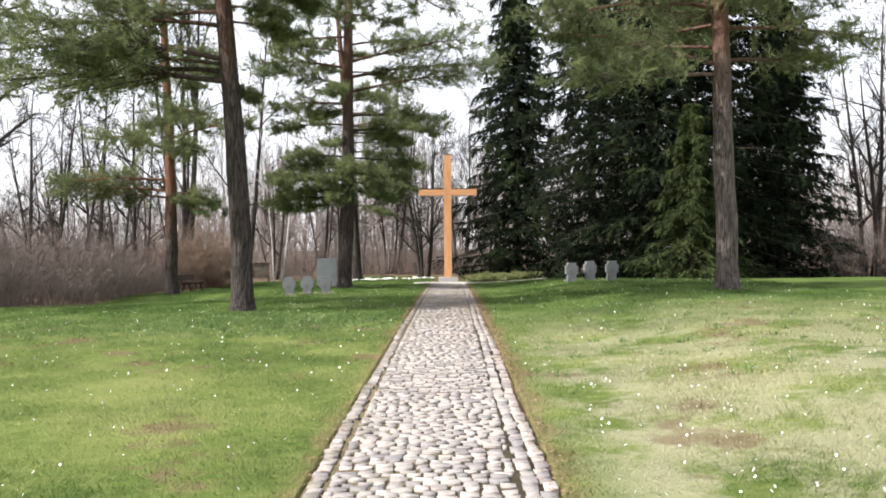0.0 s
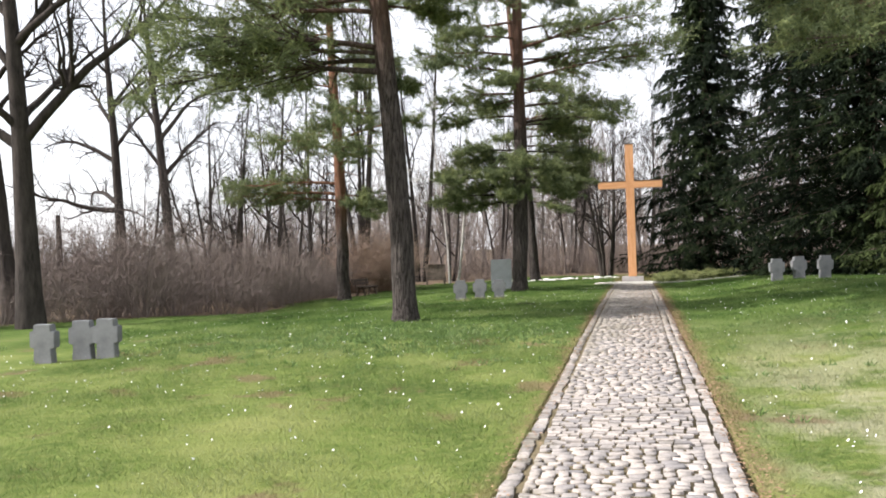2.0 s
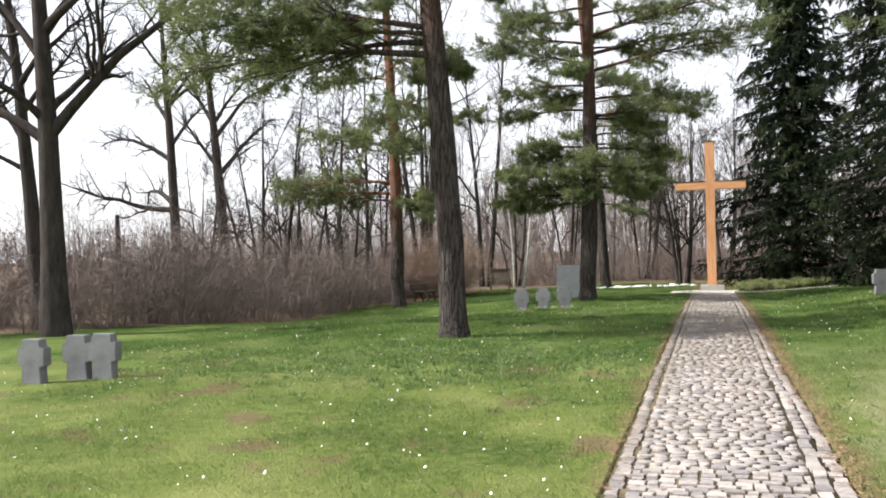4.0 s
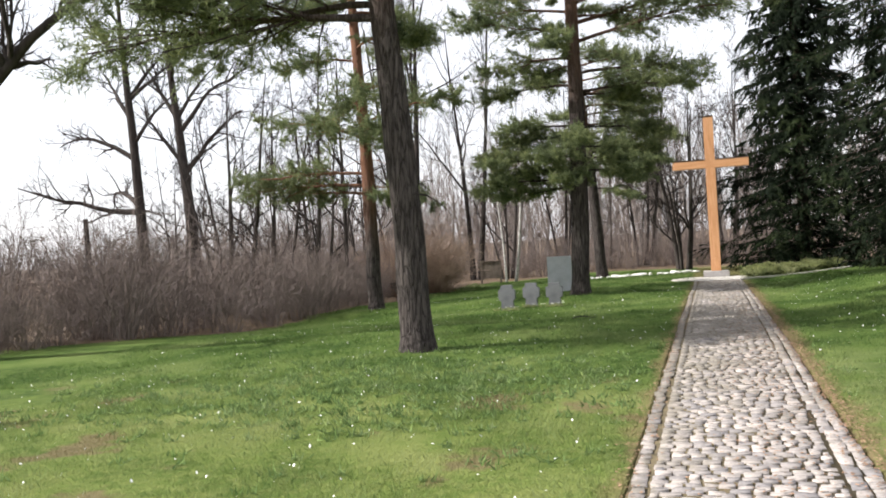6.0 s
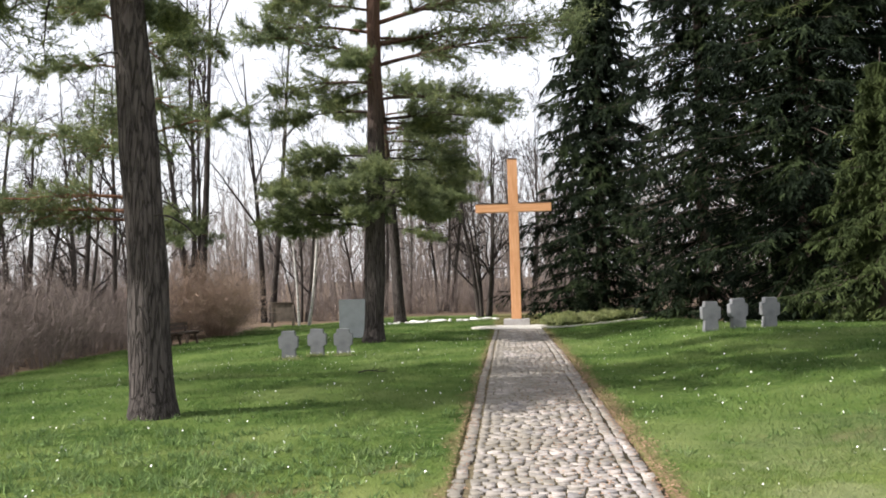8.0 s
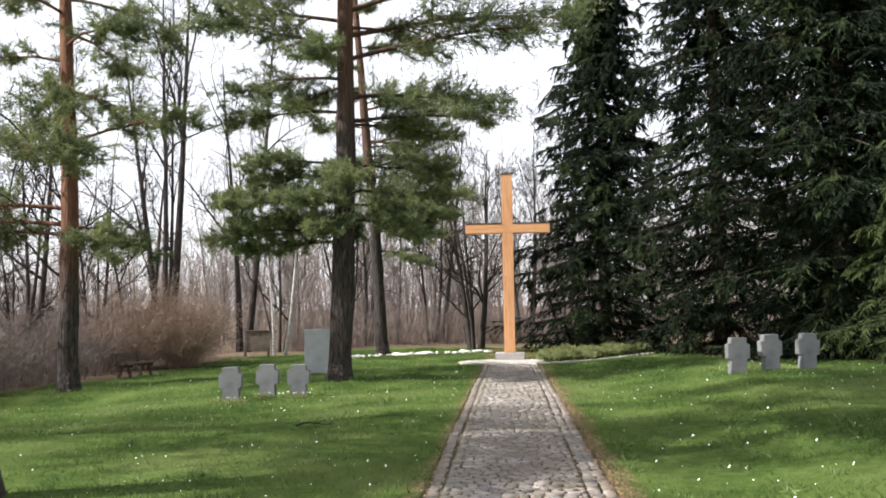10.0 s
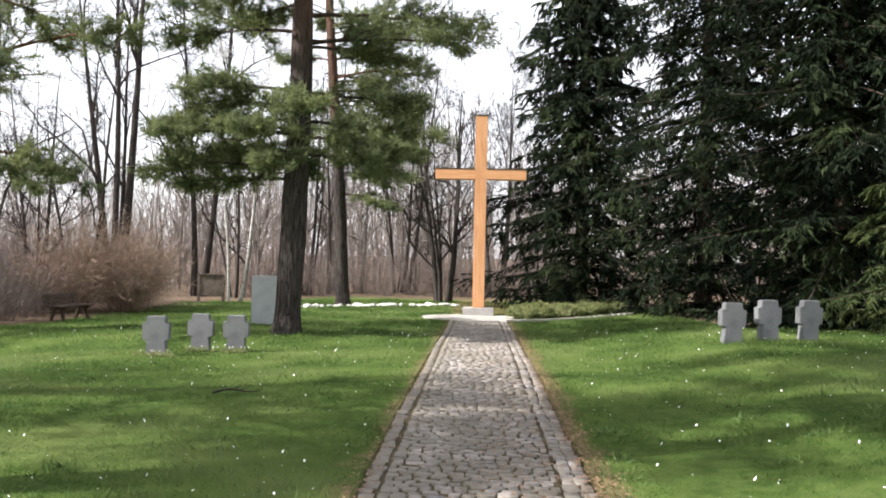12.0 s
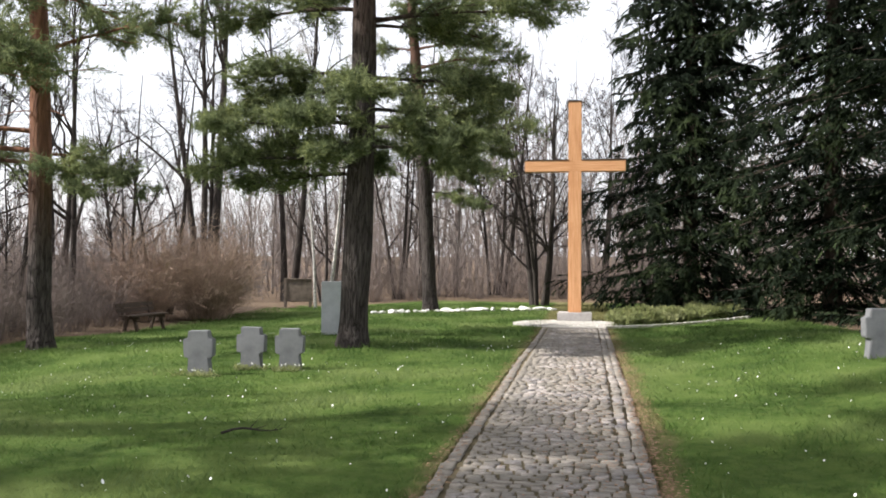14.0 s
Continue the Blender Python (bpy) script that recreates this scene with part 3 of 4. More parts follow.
pine_tree((6.45, 18.3), 13.5, 0.26, [(5.1, 170, 4.4, 0.30, 0.1), (4.9, 186, 4.2, -0.02, 0.06), (5.2, 20, 3.8, 0.16, 0.1), (5.5, 150, 3.8, 0.2, 0.15)]
          + crown_limbs(rp, 5.9, 8.0, 13, 4.3, 4.0, 0.08, 0.16) + crown_limbs(rp, 8.0, 13.0, 12, 3.6, 1.8, 0.15, 0.25), 14, "tall pine with bare greyish trunk and broad dark crown", (-0.3, 0.0), 0.08, 1.2, bark=M_PALEBARK)
pine_tree((-4.25, 39.1), 13.0, 0.22, crown_limbs(rp, 4.6, 8.6, 11, 3.9, 3.4, 0.1, 0.2, (-60, 50)) + crown_limbs(rp, 3.6, 5.0, 4, 2.2, 2.6, 0.05, 0.3, (-40, 60)) + crown_limbs(rp, 5.0, 12.5, 12, 2.6, 1.0, 0.2, 0.25), 15, "slender leaning pine behind the lawn with layered boughs", (-0.9, 0.3), 0.1, 0.9)


def sprays(geo, rng, P, k, length, width, droop):
    """Needled sprays: slim blades down both sides of each twig, hanging at the tips."""
    m, n, _ = P.shape
    T = unit(P[:, 1:] - P[:, :-1])
    u = rng.uniform(0, n - 1.001, (m, k))
    i0 = u.astype(int)
    rows = np.arange(m)[:, None]
    pos = P[rows, i0] + (P[rows, i0 + 1] - P[rows, i0]) * (u - i0)[..., None]
    ax = T[rows, i0]
    side = unit(np.cross(ax, np.array([0, 0, 1.0])) + 1e-6) * rng.choice([-1, 1], (m, k))[..., None]
    d = unit(ax * rng.uniform(0.5, 1.0, (m, k, 1)) + side * rng.uniform(0.25, 0.9, (m, k, 1)) + np.array([0, 0, -1.0]) * rng.uniform(0, droop, (m, k, 1)))
    w = unit(np.cross(d, rng.normal(size=d.shape))) * width * 0.5
    L = length * rng.uniform(0.6, 1.3, (m, k, 1))
    V = np.stack([pos - w, pos + w, pos + d * L], 2).reshape(-1, 3)
    geo.add(V, np.arange(len(V)).reshape(-1, 3))


def spruce_tree(at, height, spread, seed, label, z0=0.5, count=34, needles=None, power=0.9, tier=8, blades=26, size=1.0, trunk=0.24):
    """Tiers of drooping boughs round a straight trunk, longest near the ground."""
    rng = np.random.default_rng(seed)
    x, y = at
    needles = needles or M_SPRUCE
    tree = thing("spruce_tree", label, "tree", (x, y, spot(x, y)), 0, "spruce trees")
    g = Geo()
    T = trunk_line(height, (0.1, 0.1), 0.03, rng, 12)
    tubes(g, T, (trunk * (1 - 0.93 * np.linspace(0, 1, 12)))[None], 10)
    g.build("trunk", M_SPRUCEBARK, tree, smooth=True)
    B, BR = [], []
    n = 9
    s = np.linspace(0, 1, n)
    for w in range(count):
        u = w / (count - 1)
        z = z0 + (height - 0.5 - z0) * u ** 0.95
        L = (spread * (1 - u) ** power + 0.22) * rng.uniform(0.84, 1.1)
        m = tier if u < 0.7 else max(5, tier - 2)
        for k in range(m):
            a = k * 6.283 / m + w * 2.4 + rng.uniform(-0.35, 0.35)
            ln = L * rng.choice([rng.uniform(0.6, 0.9), rng.uniform(0.9, 1.15), rng.uniform(1.1, 1.32)], p=[0.35, 0.5, 0.15])
            dz = ln * ((0.02 + 0.07 * rng.normal()) * s - 0.50 * s ** 2 + 0.30 * s ** 3)
            aa = a + np.cumsum(rng.normal(0, 0.04, n))
            px, py = np.cumsum(np.cos(aa)) * ln / n, np.cumsum(np.sin(aa)) * ln / n
            B.append(np.stack([px - px[0], py - py[0], np.maximum(z + dz, 0.10 + rng.uniform(0, 0.3))], 1))
            BR.append((0.008 + 0.008 * ln) * (1 - 0.8 * s))
    B, BR = np.array(B), np.array(BR)
    b = Geo()
    tubes(b, B, BR, 3)
    # side twigs in the plane of the bough, their outer halves hanging
    P2, R2 = sprout(rng, B, BR, int(26 * size), 0.06, 55, 0.36, 0.5, -0.02, 0.08, 5, taper=0.6)
    P2[:, :, 2] = P2[:, :1, 2] + (P2[:, :, 2] - P2[:, :1, 2]) * 0.35
    P2[:, :, 2] -= (np.linspace(0, 1, 5) ** 1.7)[None] * rng.uniform(0.12, 0.5, (len(P2), 1)) * min(1.0, spread / 2.6)
    tagged(b.build("bough_frame", M_SPRUCEBARK, tree), kind="stuff")
    f = Geo()
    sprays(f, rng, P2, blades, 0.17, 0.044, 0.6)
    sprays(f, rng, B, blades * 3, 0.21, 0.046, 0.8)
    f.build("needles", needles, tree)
    return tree


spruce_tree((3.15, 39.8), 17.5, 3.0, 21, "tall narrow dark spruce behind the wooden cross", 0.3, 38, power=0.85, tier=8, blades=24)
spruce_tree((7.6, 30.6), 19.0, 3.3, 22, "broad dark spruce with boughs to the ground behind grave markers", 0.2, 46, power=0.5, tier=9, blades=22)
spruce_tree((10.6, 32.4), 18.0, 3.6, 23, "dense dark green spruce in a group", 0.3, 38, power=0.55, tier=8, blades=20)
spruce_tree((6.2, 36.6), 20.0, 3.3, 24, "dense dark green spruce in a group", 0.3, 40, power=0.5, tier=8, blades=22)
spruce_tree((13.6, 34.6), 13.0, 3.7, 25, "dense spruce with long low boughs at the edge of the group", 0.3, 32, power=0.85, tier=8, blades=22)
spruce_tree((7.95, 26.9), 6.2, 1.75, 26, "young lighter green spruce in front of the dark group", 0.3, 17, M_YOUNGSPRUCE, 0.75, 6, 16, 0.8, 0.09)


def bare_tree(at, height, radius, seed, label, stems=1, fork=0.3, spread=42, mat=None, twigs=3, lean=(0, 0), name="bare_tree"):
    rng = np.random.default_rng(seed)
    x, y = at
    tree = thing(name, label, "tree", (x, y, spot(x, y)), 0, "bare deciduous trees")
    S, SR = [], []
    for k in range(stems):
        a = k * 2.4 + rng.uniform(0, 1)
        off = 0 if stems == 1 else rng.uniform(0.08, 0.35)
        ln = (lean[0], lean[1]) if stems == 1 else (math.cos(a) * rng.uniform(0.3, 1.6), math.sin(a) * rng.uniform(0.3, 1.2))
        T = trunk_line(height * (1 if k == 0 else rng.uniform(0.7, 1)), ln, 0.14, rng, 11)[0]
        T[:, 0] += math.cos(a) * off
        T[:, 1] += math.sin(a) * off
        S.append(T)
        r = radius if k == 0 else radius * rng.uniform(0.55, 0.9)
        hh = np.linspace(0, 1, 11)
        SR.append(r * (1 - 0.85 * hh) + r * 0.3 * np.exp(-hh * 14))
    S, SR = np.array(S), np.array(SR)
    m = mat or M_BARK
    g = Geo()
    tubes(g, S, SR, 10)
    g.build("trunk", m, tree, smooth=True)
    P1, R1 = sprout(rng, S, SR, 13 if stems == 1 else 6, fork, spread, 0.36, 0.62, 0.16, 0.18, 8, 0.97)
    for k in range(len(P1)):
        b = Geo()
        tubes(b, P1[k:k + 1], R1[k:k + 1], 6)
        P2, R2 = sprout(rng, P1[k:k + 1], R1[k:k + 1], 8, 0.2, 42, 0.45, 0.6, 0.1, 0.19, 6)
        tubes(b, P2, R2, 3)
        P3, R3 = sprout(rng, P2, R2, 7, 0.15, 40, 0.5, 0.6, 0.08, 0.18, 5)
        tubes(b, P3, np.maximum(R3, 0.006), 2)
        P4, R4 = sprout(rng, P3, R3, twigs, 0.15, 38, 0.55, 0.7, 0.05, 0.15, 3)
        tubes(b, P4, np.maximum(R4, 0.004), 2)
        b.build("limb", m, tree)
    return tree


def limbed_tree(at, height, radius, limbs, seed, label, lean=(0, 0), bend=0.1, fork=0.45, crown=8, mat=None):
    """Leafless tree with chosen main limbs (height, azimuth, length, rise, curve) and a free crown above the fork."""
    rng = np.random.default_rng(seed)
    x, y = at
    m = mat or M_BARK
    tree = thing("bare_tree", label, "tree", (x, y, spot(x, y)), 0, "bare deciduous trees")
    T = trunk_line(height, lean, bend, rng, 16)
    h = np.linspace(0, 1, 16)
    TR = (radius * (1 - 0.35 * np.clip(h / fork, 0, 1) - 0.55 * np.clip((h - fork) / (1 - fork), 0, 1)) + radius * 0.3 * np.exp(-h * 16))[None]
    g = Geo()
    tubes(g, T, TR, 12)
    g.build("trunk", m, tree, smooth=True)
    n = 9
    s = np.linspace(0, 1, n)
    rows = list(limbs)
    for k in range(crown):
        u = fork + (0.97 - fork) * (k + 0.5) / crown
        rows.append((u * height, k * 137.5 + rng.uniform(-30, 30), height * 0.30 * (1.2 - 0.7 * u) * rng.uniform(0.7, 1.2), rng.uniform(0.6, 1.3), rng.uniform(-0.1, 0.3)))
    for z, az, length, rise, curve in rows:
        a = radians(az) + np.cumsum(rng.normal(0, 0.15, n))
        base = np.array([np.interp(z, T[0, :, 2], T[0, :, i]) for i in range(3)])
        flat = 1 / math.sqrt(1 + (rise - curve * 0.5) ** 2)
        P = np.stack([base[0] + np.r_[0, np.cumsum(np.cos(a))[:-1]] * length * flat / n, base[1] + np.r_[0, np.cumsum(np.sin(a))[:-1]] * length * flat / n,
                      base[2] + (rise * s - curve * s ** 2) * length * flat + np.cumsum(rng.normal(0, 0.014, n)) * length * np.sqrt(s)], 1)[None]
        r0 = min(0.66 * np.interp(z, T[0, :, 2], TR[0]), 0.02 + 0.022 * length)
        R = (r0 * (1 - 0.84 * s))[None]
        b = Geo()
        tubes(b, P, R, 7)
        P2, R2 = sprout(rng, P, R, int(6 + 1.6 * length), 0.22, 46, 0.42, 0.55, 0.14, 0.20, 7)
        tubes(b, P2, np.maximum(R2, 0.008), 4)
        P3, R3 = sprout(rng, P2, R2, 6, 0.2, 44, 0.45, 0.6, 0.12, 0.2, 5)
        tubes(b, P3, np.maximum(R3, 0.0055), 2)
        P4, R4 = sprout(rng, P3, R3, 4, 0.15, 42, 0.5, 0.7, 0.10, 0.18, 3)
        tubes(b, P4, np.maximum(R4, 0.004), 2)
        b.build("limb", m, tree)
    return tree


limbed_tree((-13.05, 17.2), 13.5, 0.27, [(4.0, 183, 4.6, 0.75, 0.65), (4.1, 10, 6.2, 1.05, 0.15), (6.2, 25, 4.2, 1.5, 0.1), (5.7, 172, 3.8, 1.15, 0.3), (6.9, 176, 4.4, 1.1, 0.3),
            (4.4, 250, 3.4, 0.9, 0.3), (4.6, 70, 3.6, 0.9, 0.2)], 171, "leafless tree with dark trunk and wide spreading limbs at lawn's edge", (-0.7, 0.2), 0.1, 0.42, 6)
limbed_tree((-14.6, 18.6), 11.5, 0.20, [(4.3, 165, 3.8, 1.0, 0.2), (4.9, 20, 2.4, 1.2, 0.1), (6.0, 180, 3.2, 0.9, 0.2), (3.6, 200, 2.0, 0.5, 0.1)],
            172, "leafless grey tree leaning beside a darker one", (-1.3, 0.2), 0.12, 0.45, 8)
limbed_tree((-21.9, 35.0), 14.5, 0.24, [(3.9, 182, 5.2, 0.12, -0.1), (4.1, 160, 4.6, 0.65, 0.55), (3.9, -5, 2.0, 0.0, 0.2), (6.0, 185, 4.4, 0.7, 0.5), (6.6, 15, 3.4, 1.0, 0.2), (7.6, 170, 4.0, 1.1, 0.3), (8.4, 30, 3.6, 1.2, 0.1)],
            173, "leafless tree with low level limbs rising out of the thicket", (-0.4, 0), 0.18, 0.55, 8)
limbed_tree((-19.3, 34.6), 14.0, 0.25, [(5.2, 15, 4.2, 1.0, 0.3), (5.6, 175, 3.6, 1.2, 0.1), (6.8, 5, 4.6, 0.9, 0.3), (7.4, 190, 3.8, 1.3, 0.1)],
            174, "leafless tree with forked dark trunk in the thicket", (-0.9, 0.2), 0.2, 0.5, 9)

BARE = [  # x, y, height, radius, stems, fork, spread, lean
    (-13.5, 35.5, 9.5, 0.10, 1, 0.25, 48, (0.2, 0)), (-14.6, 46.5, 17.0, 0.20, 4, 0.3, 28, (0, 0)),
    (-11.6, 47.5, 15.0, 0.15, 2, 0.3, 30, (0, 0)), (-6.2, 48.0, 11.0, 0.10, 2, 0.3, 36, (0, 0)),
    (-1.3, 42.6, 7.5, 0.12, 5, 0.15, 45, (0, 0)), (0.6, 47.5, 9.0, 0.10, 3, 0.25, 40, (0, 0)),
    (-16.0, 31.0, 8.0, 0.10, 2, 0.2, 45, (0, 0)), (17.0, 33.0, 11.0, 0.15, 2, 0.2, 45, (0, 0)),
    (20.5, 30.0, 11.0, 0.16, 1, 0.2, 48, (-0.5, 0)), (-14.2, 28.5, 7.5, 0.09, 2, 0.2, 48, (0.4, 0)),
    (-12.6, 39.0, 8.0, 0.09, 2, 0.2, 46, (0, 0)), (-17.5, 41.0, 11.0, 0.13, 2, 0.25, 42, (0, 0)), (-3.5, 50.0, 10.0, 0.1, 3, 0.2, 42, (0, 0)),
    (18.5, 37.0, 12.0, 0.14, 2, 0.15, 46, (0, 0)), (22.5, 36.0, 12.0, 0.15, 3, 0.15, 46, (0, 0)), (16.0, 42.0, 12.0, 0.15, 2, 0.15, 44, (0, 0)),
    (-15.5, 33.5, 7.0, 0.08, 3, 0.15, 42, (0, 0)), (-12.9, 32.0, 6.5, 0.07, 3, 0.15, 44, (0, 0)), (-18.0, 37.5, 8.5, 0.09, 3, 0.15, 42, (0, 0)), (-9.8, 47.0, 9.0, 0.08, 3, 0.15, 40, (0, 0)),
    (-14.8, 40.5, 8.0, 0.08, 3, 0.15, 42, (0, 0)), (-24.5, 41.0, 8.5, 0.10, 3, 0.15, 44, (0, 0)), (-7.4, 49.0, 9.5, 0.09, 3, 0.2, 40, (0, 0)), (2.2, 45.0, 7.5, 0.08, 4, 0.15, 42, (0, 0))]
for i, (x, y, hgt, r, st, fk, sp, ln) in enumerate(BARE):  # the last ones stand farther in and are thinner
    words = "leafless tree with dark trunk and spreading limbs in thicket" if st == 1 else "leafless many-stemmed tree with thin dark stems"
    bare_tree((x, y), hgt, r, 100 + i, words, st, fk, sp, lean=ln, twigs=3 if i < 16 else 2)
bare_tree((-8.75, 42.8), 9.0, 0.065, 140, "slender white-barked birch at the wood's edge", 2, 0.45, 30, M_BIRCH, 3, name="birch_tree")


# ---- thicket, woods, lawn stuff ----
def shrub(seed, height, spread, stems, mat, name, label, fine=9):
    rng = np.random.default_rng(seed)
    n = 6
    s = np.linspace(0, 1, n)[None, :]
    a = rng.uniform(0, 6.283, (stems, 1))
    out = spread * np.sqrt(rng.uniform(0.02, 1, (stems, 1)))
    base = 0.35 * spread * rng.uniform(0, 1, (stems, 1))
    hh = height * rng.uniform(0.55, 1.05, (stems, 1)) * np.sqrt(np.clip(1.05 - 0.8 * (out / spread) ** 2, 0.1, 1))
    r = base + (out - base) * s ** 1.15
    P = np.stack([np.cos(a) * r, np.sin(a) * r, hh * (1.25 * s - 0.30 * s ** 3) / 0.95 - 0.05], -1)
    P = P + np.cumsum(rng.normal(0, 0.06, P.shape), 1) * s[..., None]
    R = np.maximum(rng.uniform(0.004, 0.011, (stems, 1)) * (1 - 0.8 * s), 0.0025)
    ob = thing(name, label, "shrub", (0, 0, 0), 0, "thicket shrubs")
    g = Geo()
    tubes(g, P, R, 2)
    g.build("stem_clump", mat, ob)
    g = Geo()
    P2, R2 = sprout(rng, P, R, fine, 0.10, 50, 0.36, 0.6, 0.06, 0.22, 4)
    tubes(g, P2, np.maximum(R2, 0.0033), 2)
    P3, R3 = sprout(rng, P2, R2, 1, 0.1, 48, 0.8, 0.7, 0.05, 0.2, 3)
    tubes(g, P3, np.maximum(R3, 0.0028), 2)
    g.build("twig_crown", mat, ob)
    return ob


def place_shrubs():
    kinds = [shrub(300 + k, 2.5, 1.7, 90, M_TWIG, "shrub", "leafless brown shrub with dense fine twigs", 6) for k in range(4)]
    rng = random.Random(8)
    spots = []
    edge = [(-12.9, 19.6), (-11.9, 21.6), (-10.9, 24.0), (-10.9, 27.0), (-11.4, 31.5), (-12.2, 36.5), (-13.0, 44.0)]
    for (x0, y0), (x1, y1) in zip(edge, edge[1:]):
        d = math.hypot(x1 - x0, y1 - y0)
        steps = max(1, round(d / 1.25))
        for k in range(steps):
            u = (k + rng.random() * 0.6) / steps
            spots.append((x0 + (x1 - x0) * u - rng.uniform(0, 0.5), y0 + (y1 - y0) * u, rng.uniform(0.6, 0.9)))
            spots.append((x0 + (x1 - x0) * u - rng.uniform(1.2, 2.2), y0 + (y1 - y0) * u + rng.uniform(-.5, .5), rng.uniform(0.9, 1.15) * (1.0 if y0 < 27 else 0.8)))
            spots.append((x0 + (x1 - x0) * u - rng.uniform(2.6, 4.6), y0 + (y1 - y0) * u + rng.uniform(-.5, .8), rng.uniform(1.05, 1.4) * (1.1 if y0 < 27 else 0.72)))
    # low straggling growth where the thicket opens towards the start
    for k in range(11):
        u = k / 10
        spots.append((-13.6 - 2.6 * u + rng.uniform(-.4, .4), 18.9 - 7.0 * u, rng.uniform(0.4, 0.68)))
        spots.append((-16.4 - 2.6 * u + rng.uniform(-.6, .6), 20.5 - 6.5 * u, rng.uniform(0.45, 0.8)))
    for k in range(12):
        spots.append((-9.0 + k * 1.05, 46.5 + rng.uniform(-1, 1.5), rng.uniform(0.6, 0.95)))
    for k in range(5):
        spots.append((15.0 + k * 1.2, 31.5 + rng.uniform(-1, 1), rng.uniform(0.9, 1.5)))
    for i, (x, y, sc) in enumerate(spots):
        m = pose(x, y, spot(x, y), 0, 0, rng.uniform(0, 360))
        ob = kinds[i] if i < 4 else copy_thing(kinds[i % 4], m)
        ob.matrix_world = m @ Matrix.Diagonal((sc, sc, sc * rng.uniform(0.85, 1.1), 1))
    for k, (x, y, sc) in enumerate(((-10.5, 37.6, 1.15), (-11.8, 36.6, 1.15), (-11.1, 39.3, 1.15))):
        ob = shrub(330 + k, 2.7, 1.5, 200, M_WILLOW, "willow_shrub", "rounded reddish-brown leafless willow shrub at lawn's edge", 12)
        ob.matrix_world = pose(x, y, spot(x, y)) @ Matrix.Diagonal((sc, sc, sc * 0.84, 1))


place_shrubs()


def far_woods():
    """Thin bare trees far behind, too many to count."""
    rng = np.random.default_rng(77)
    n = 260
    x = rng.uniform(-30, 30, n)
    y = rng.uniform(49, 75, n)
    h = rng.uniform(6.5, 11.5, n) * np.where(x < -15, 0.7, 1.0)
    s = np.linspace(0, 1, 7)[None, :]
    lean = rng.normal(0, 0.9, (n, 2))
    P = np.stack([x[:, None] + lean[:, :1] * s, y[:, None] + lean[:, 1:] * s, h[:, None] * s - 0.2], -1)
    P = P + rng.normal(0, 0.13, P.shape) * s[..., None]
    R = rng.uniform(0.03, 0.075, (n, 1)) * (1 - 0.85 * s)
    g = Geo()
    tubes(g, P, R, 5)
    P1, R1 = sprout(rng, P, R, 18, 0.12, 40, 0.30, 0.5, 0.18, 0.14, 5)
    tubes(g, P1, np.maximum(R1, 0.008), 2)
    P2, R2 = sprout(rng, P1, R1, 7, 0.1, 36, 0.5, 0.6, 0.12, 0.12, 4)
    tubes(g, P2, np.maximum(R2, 0.006), 2)
    ob = g.build("far_woods", M_FARBARK)
    tagged(ob, "pale leafless young woodland behind the cemetery", "woods", kind="stuff")
    g = Geo()
    n = 3400
    x = rng.uniform(-42, 34, n)
    y = rng.uniform(47, 66, n)
    h = 0.8 + 4.2 * rng.uniform(0, 1, n) ** 2
    s = np.linspace(0, 1, 5)[None, :]
    lean = rng.normal(0, 0.45, (n, 2))
    P = np.stack([x[:, None] + lean[:, :1] * s, y[:, None] + lean[:, 1:] * s, h[:, None] * s - 0.2], -1)
    P = P + rng.normal(0, 0.05, P.shape) * s[..., None]
    tubes(g, P, np.maximum(rng.uniform(0.008, 0.02, (n, 1)) * (1 - 0.8 * s), 0.004), 3)
    P1, R1 = sprout(rng, P, np.full(P.shape[:2], 0.01), 6, 0.2, 38, 0.35, 0.6, 0.15, 0.12, 3)
    tubes(g, P1, np.maximum(R1, 0.006), 2)
    ob = g.build("far_undergrowth", M_TWIG)
    tagged(ob, "brown leafless undergrowth of the far wood", "undergrowth", kind="stuff")
    g = Geo()
    n = 900
    x = rng.uniform(-150, 70, n)
    y = rng.uniform(80, 125, n)
    h = rng.uniform(6, 13, n) * np.interp(x, [-150, -50, -25], [0.42, 0.5, 1.0])
    s = np.linspace(0, 1, 5)[None, :]
    lean = rng.normal(0, 1.0, (n, 2))
    P = np.stack([x[:, None] + lean[:, :1] * s, y[:, None] + lean[:, 1:] * s, h[:, None] * s - 0.2], -1)
    R = rng.uniform(0.06, 0.14, (n, 1)) * (1 - 0.8 * s)
    tubes(g, P, R, 3)
    P1, R1 = sprout(rng, P, R, 26, 0.05, 42, 0.36, 0.5, 0.15, 0.14, 4)
    tubes(g, P1, np.maximum(R1, 0.02), 2)
    ob = g.build("distant_tree_belt", M_FARBARK)
    tagged(ob, "grey-brown leafless tree belt in the distance", "woods", kind="stuff")


far_woods()


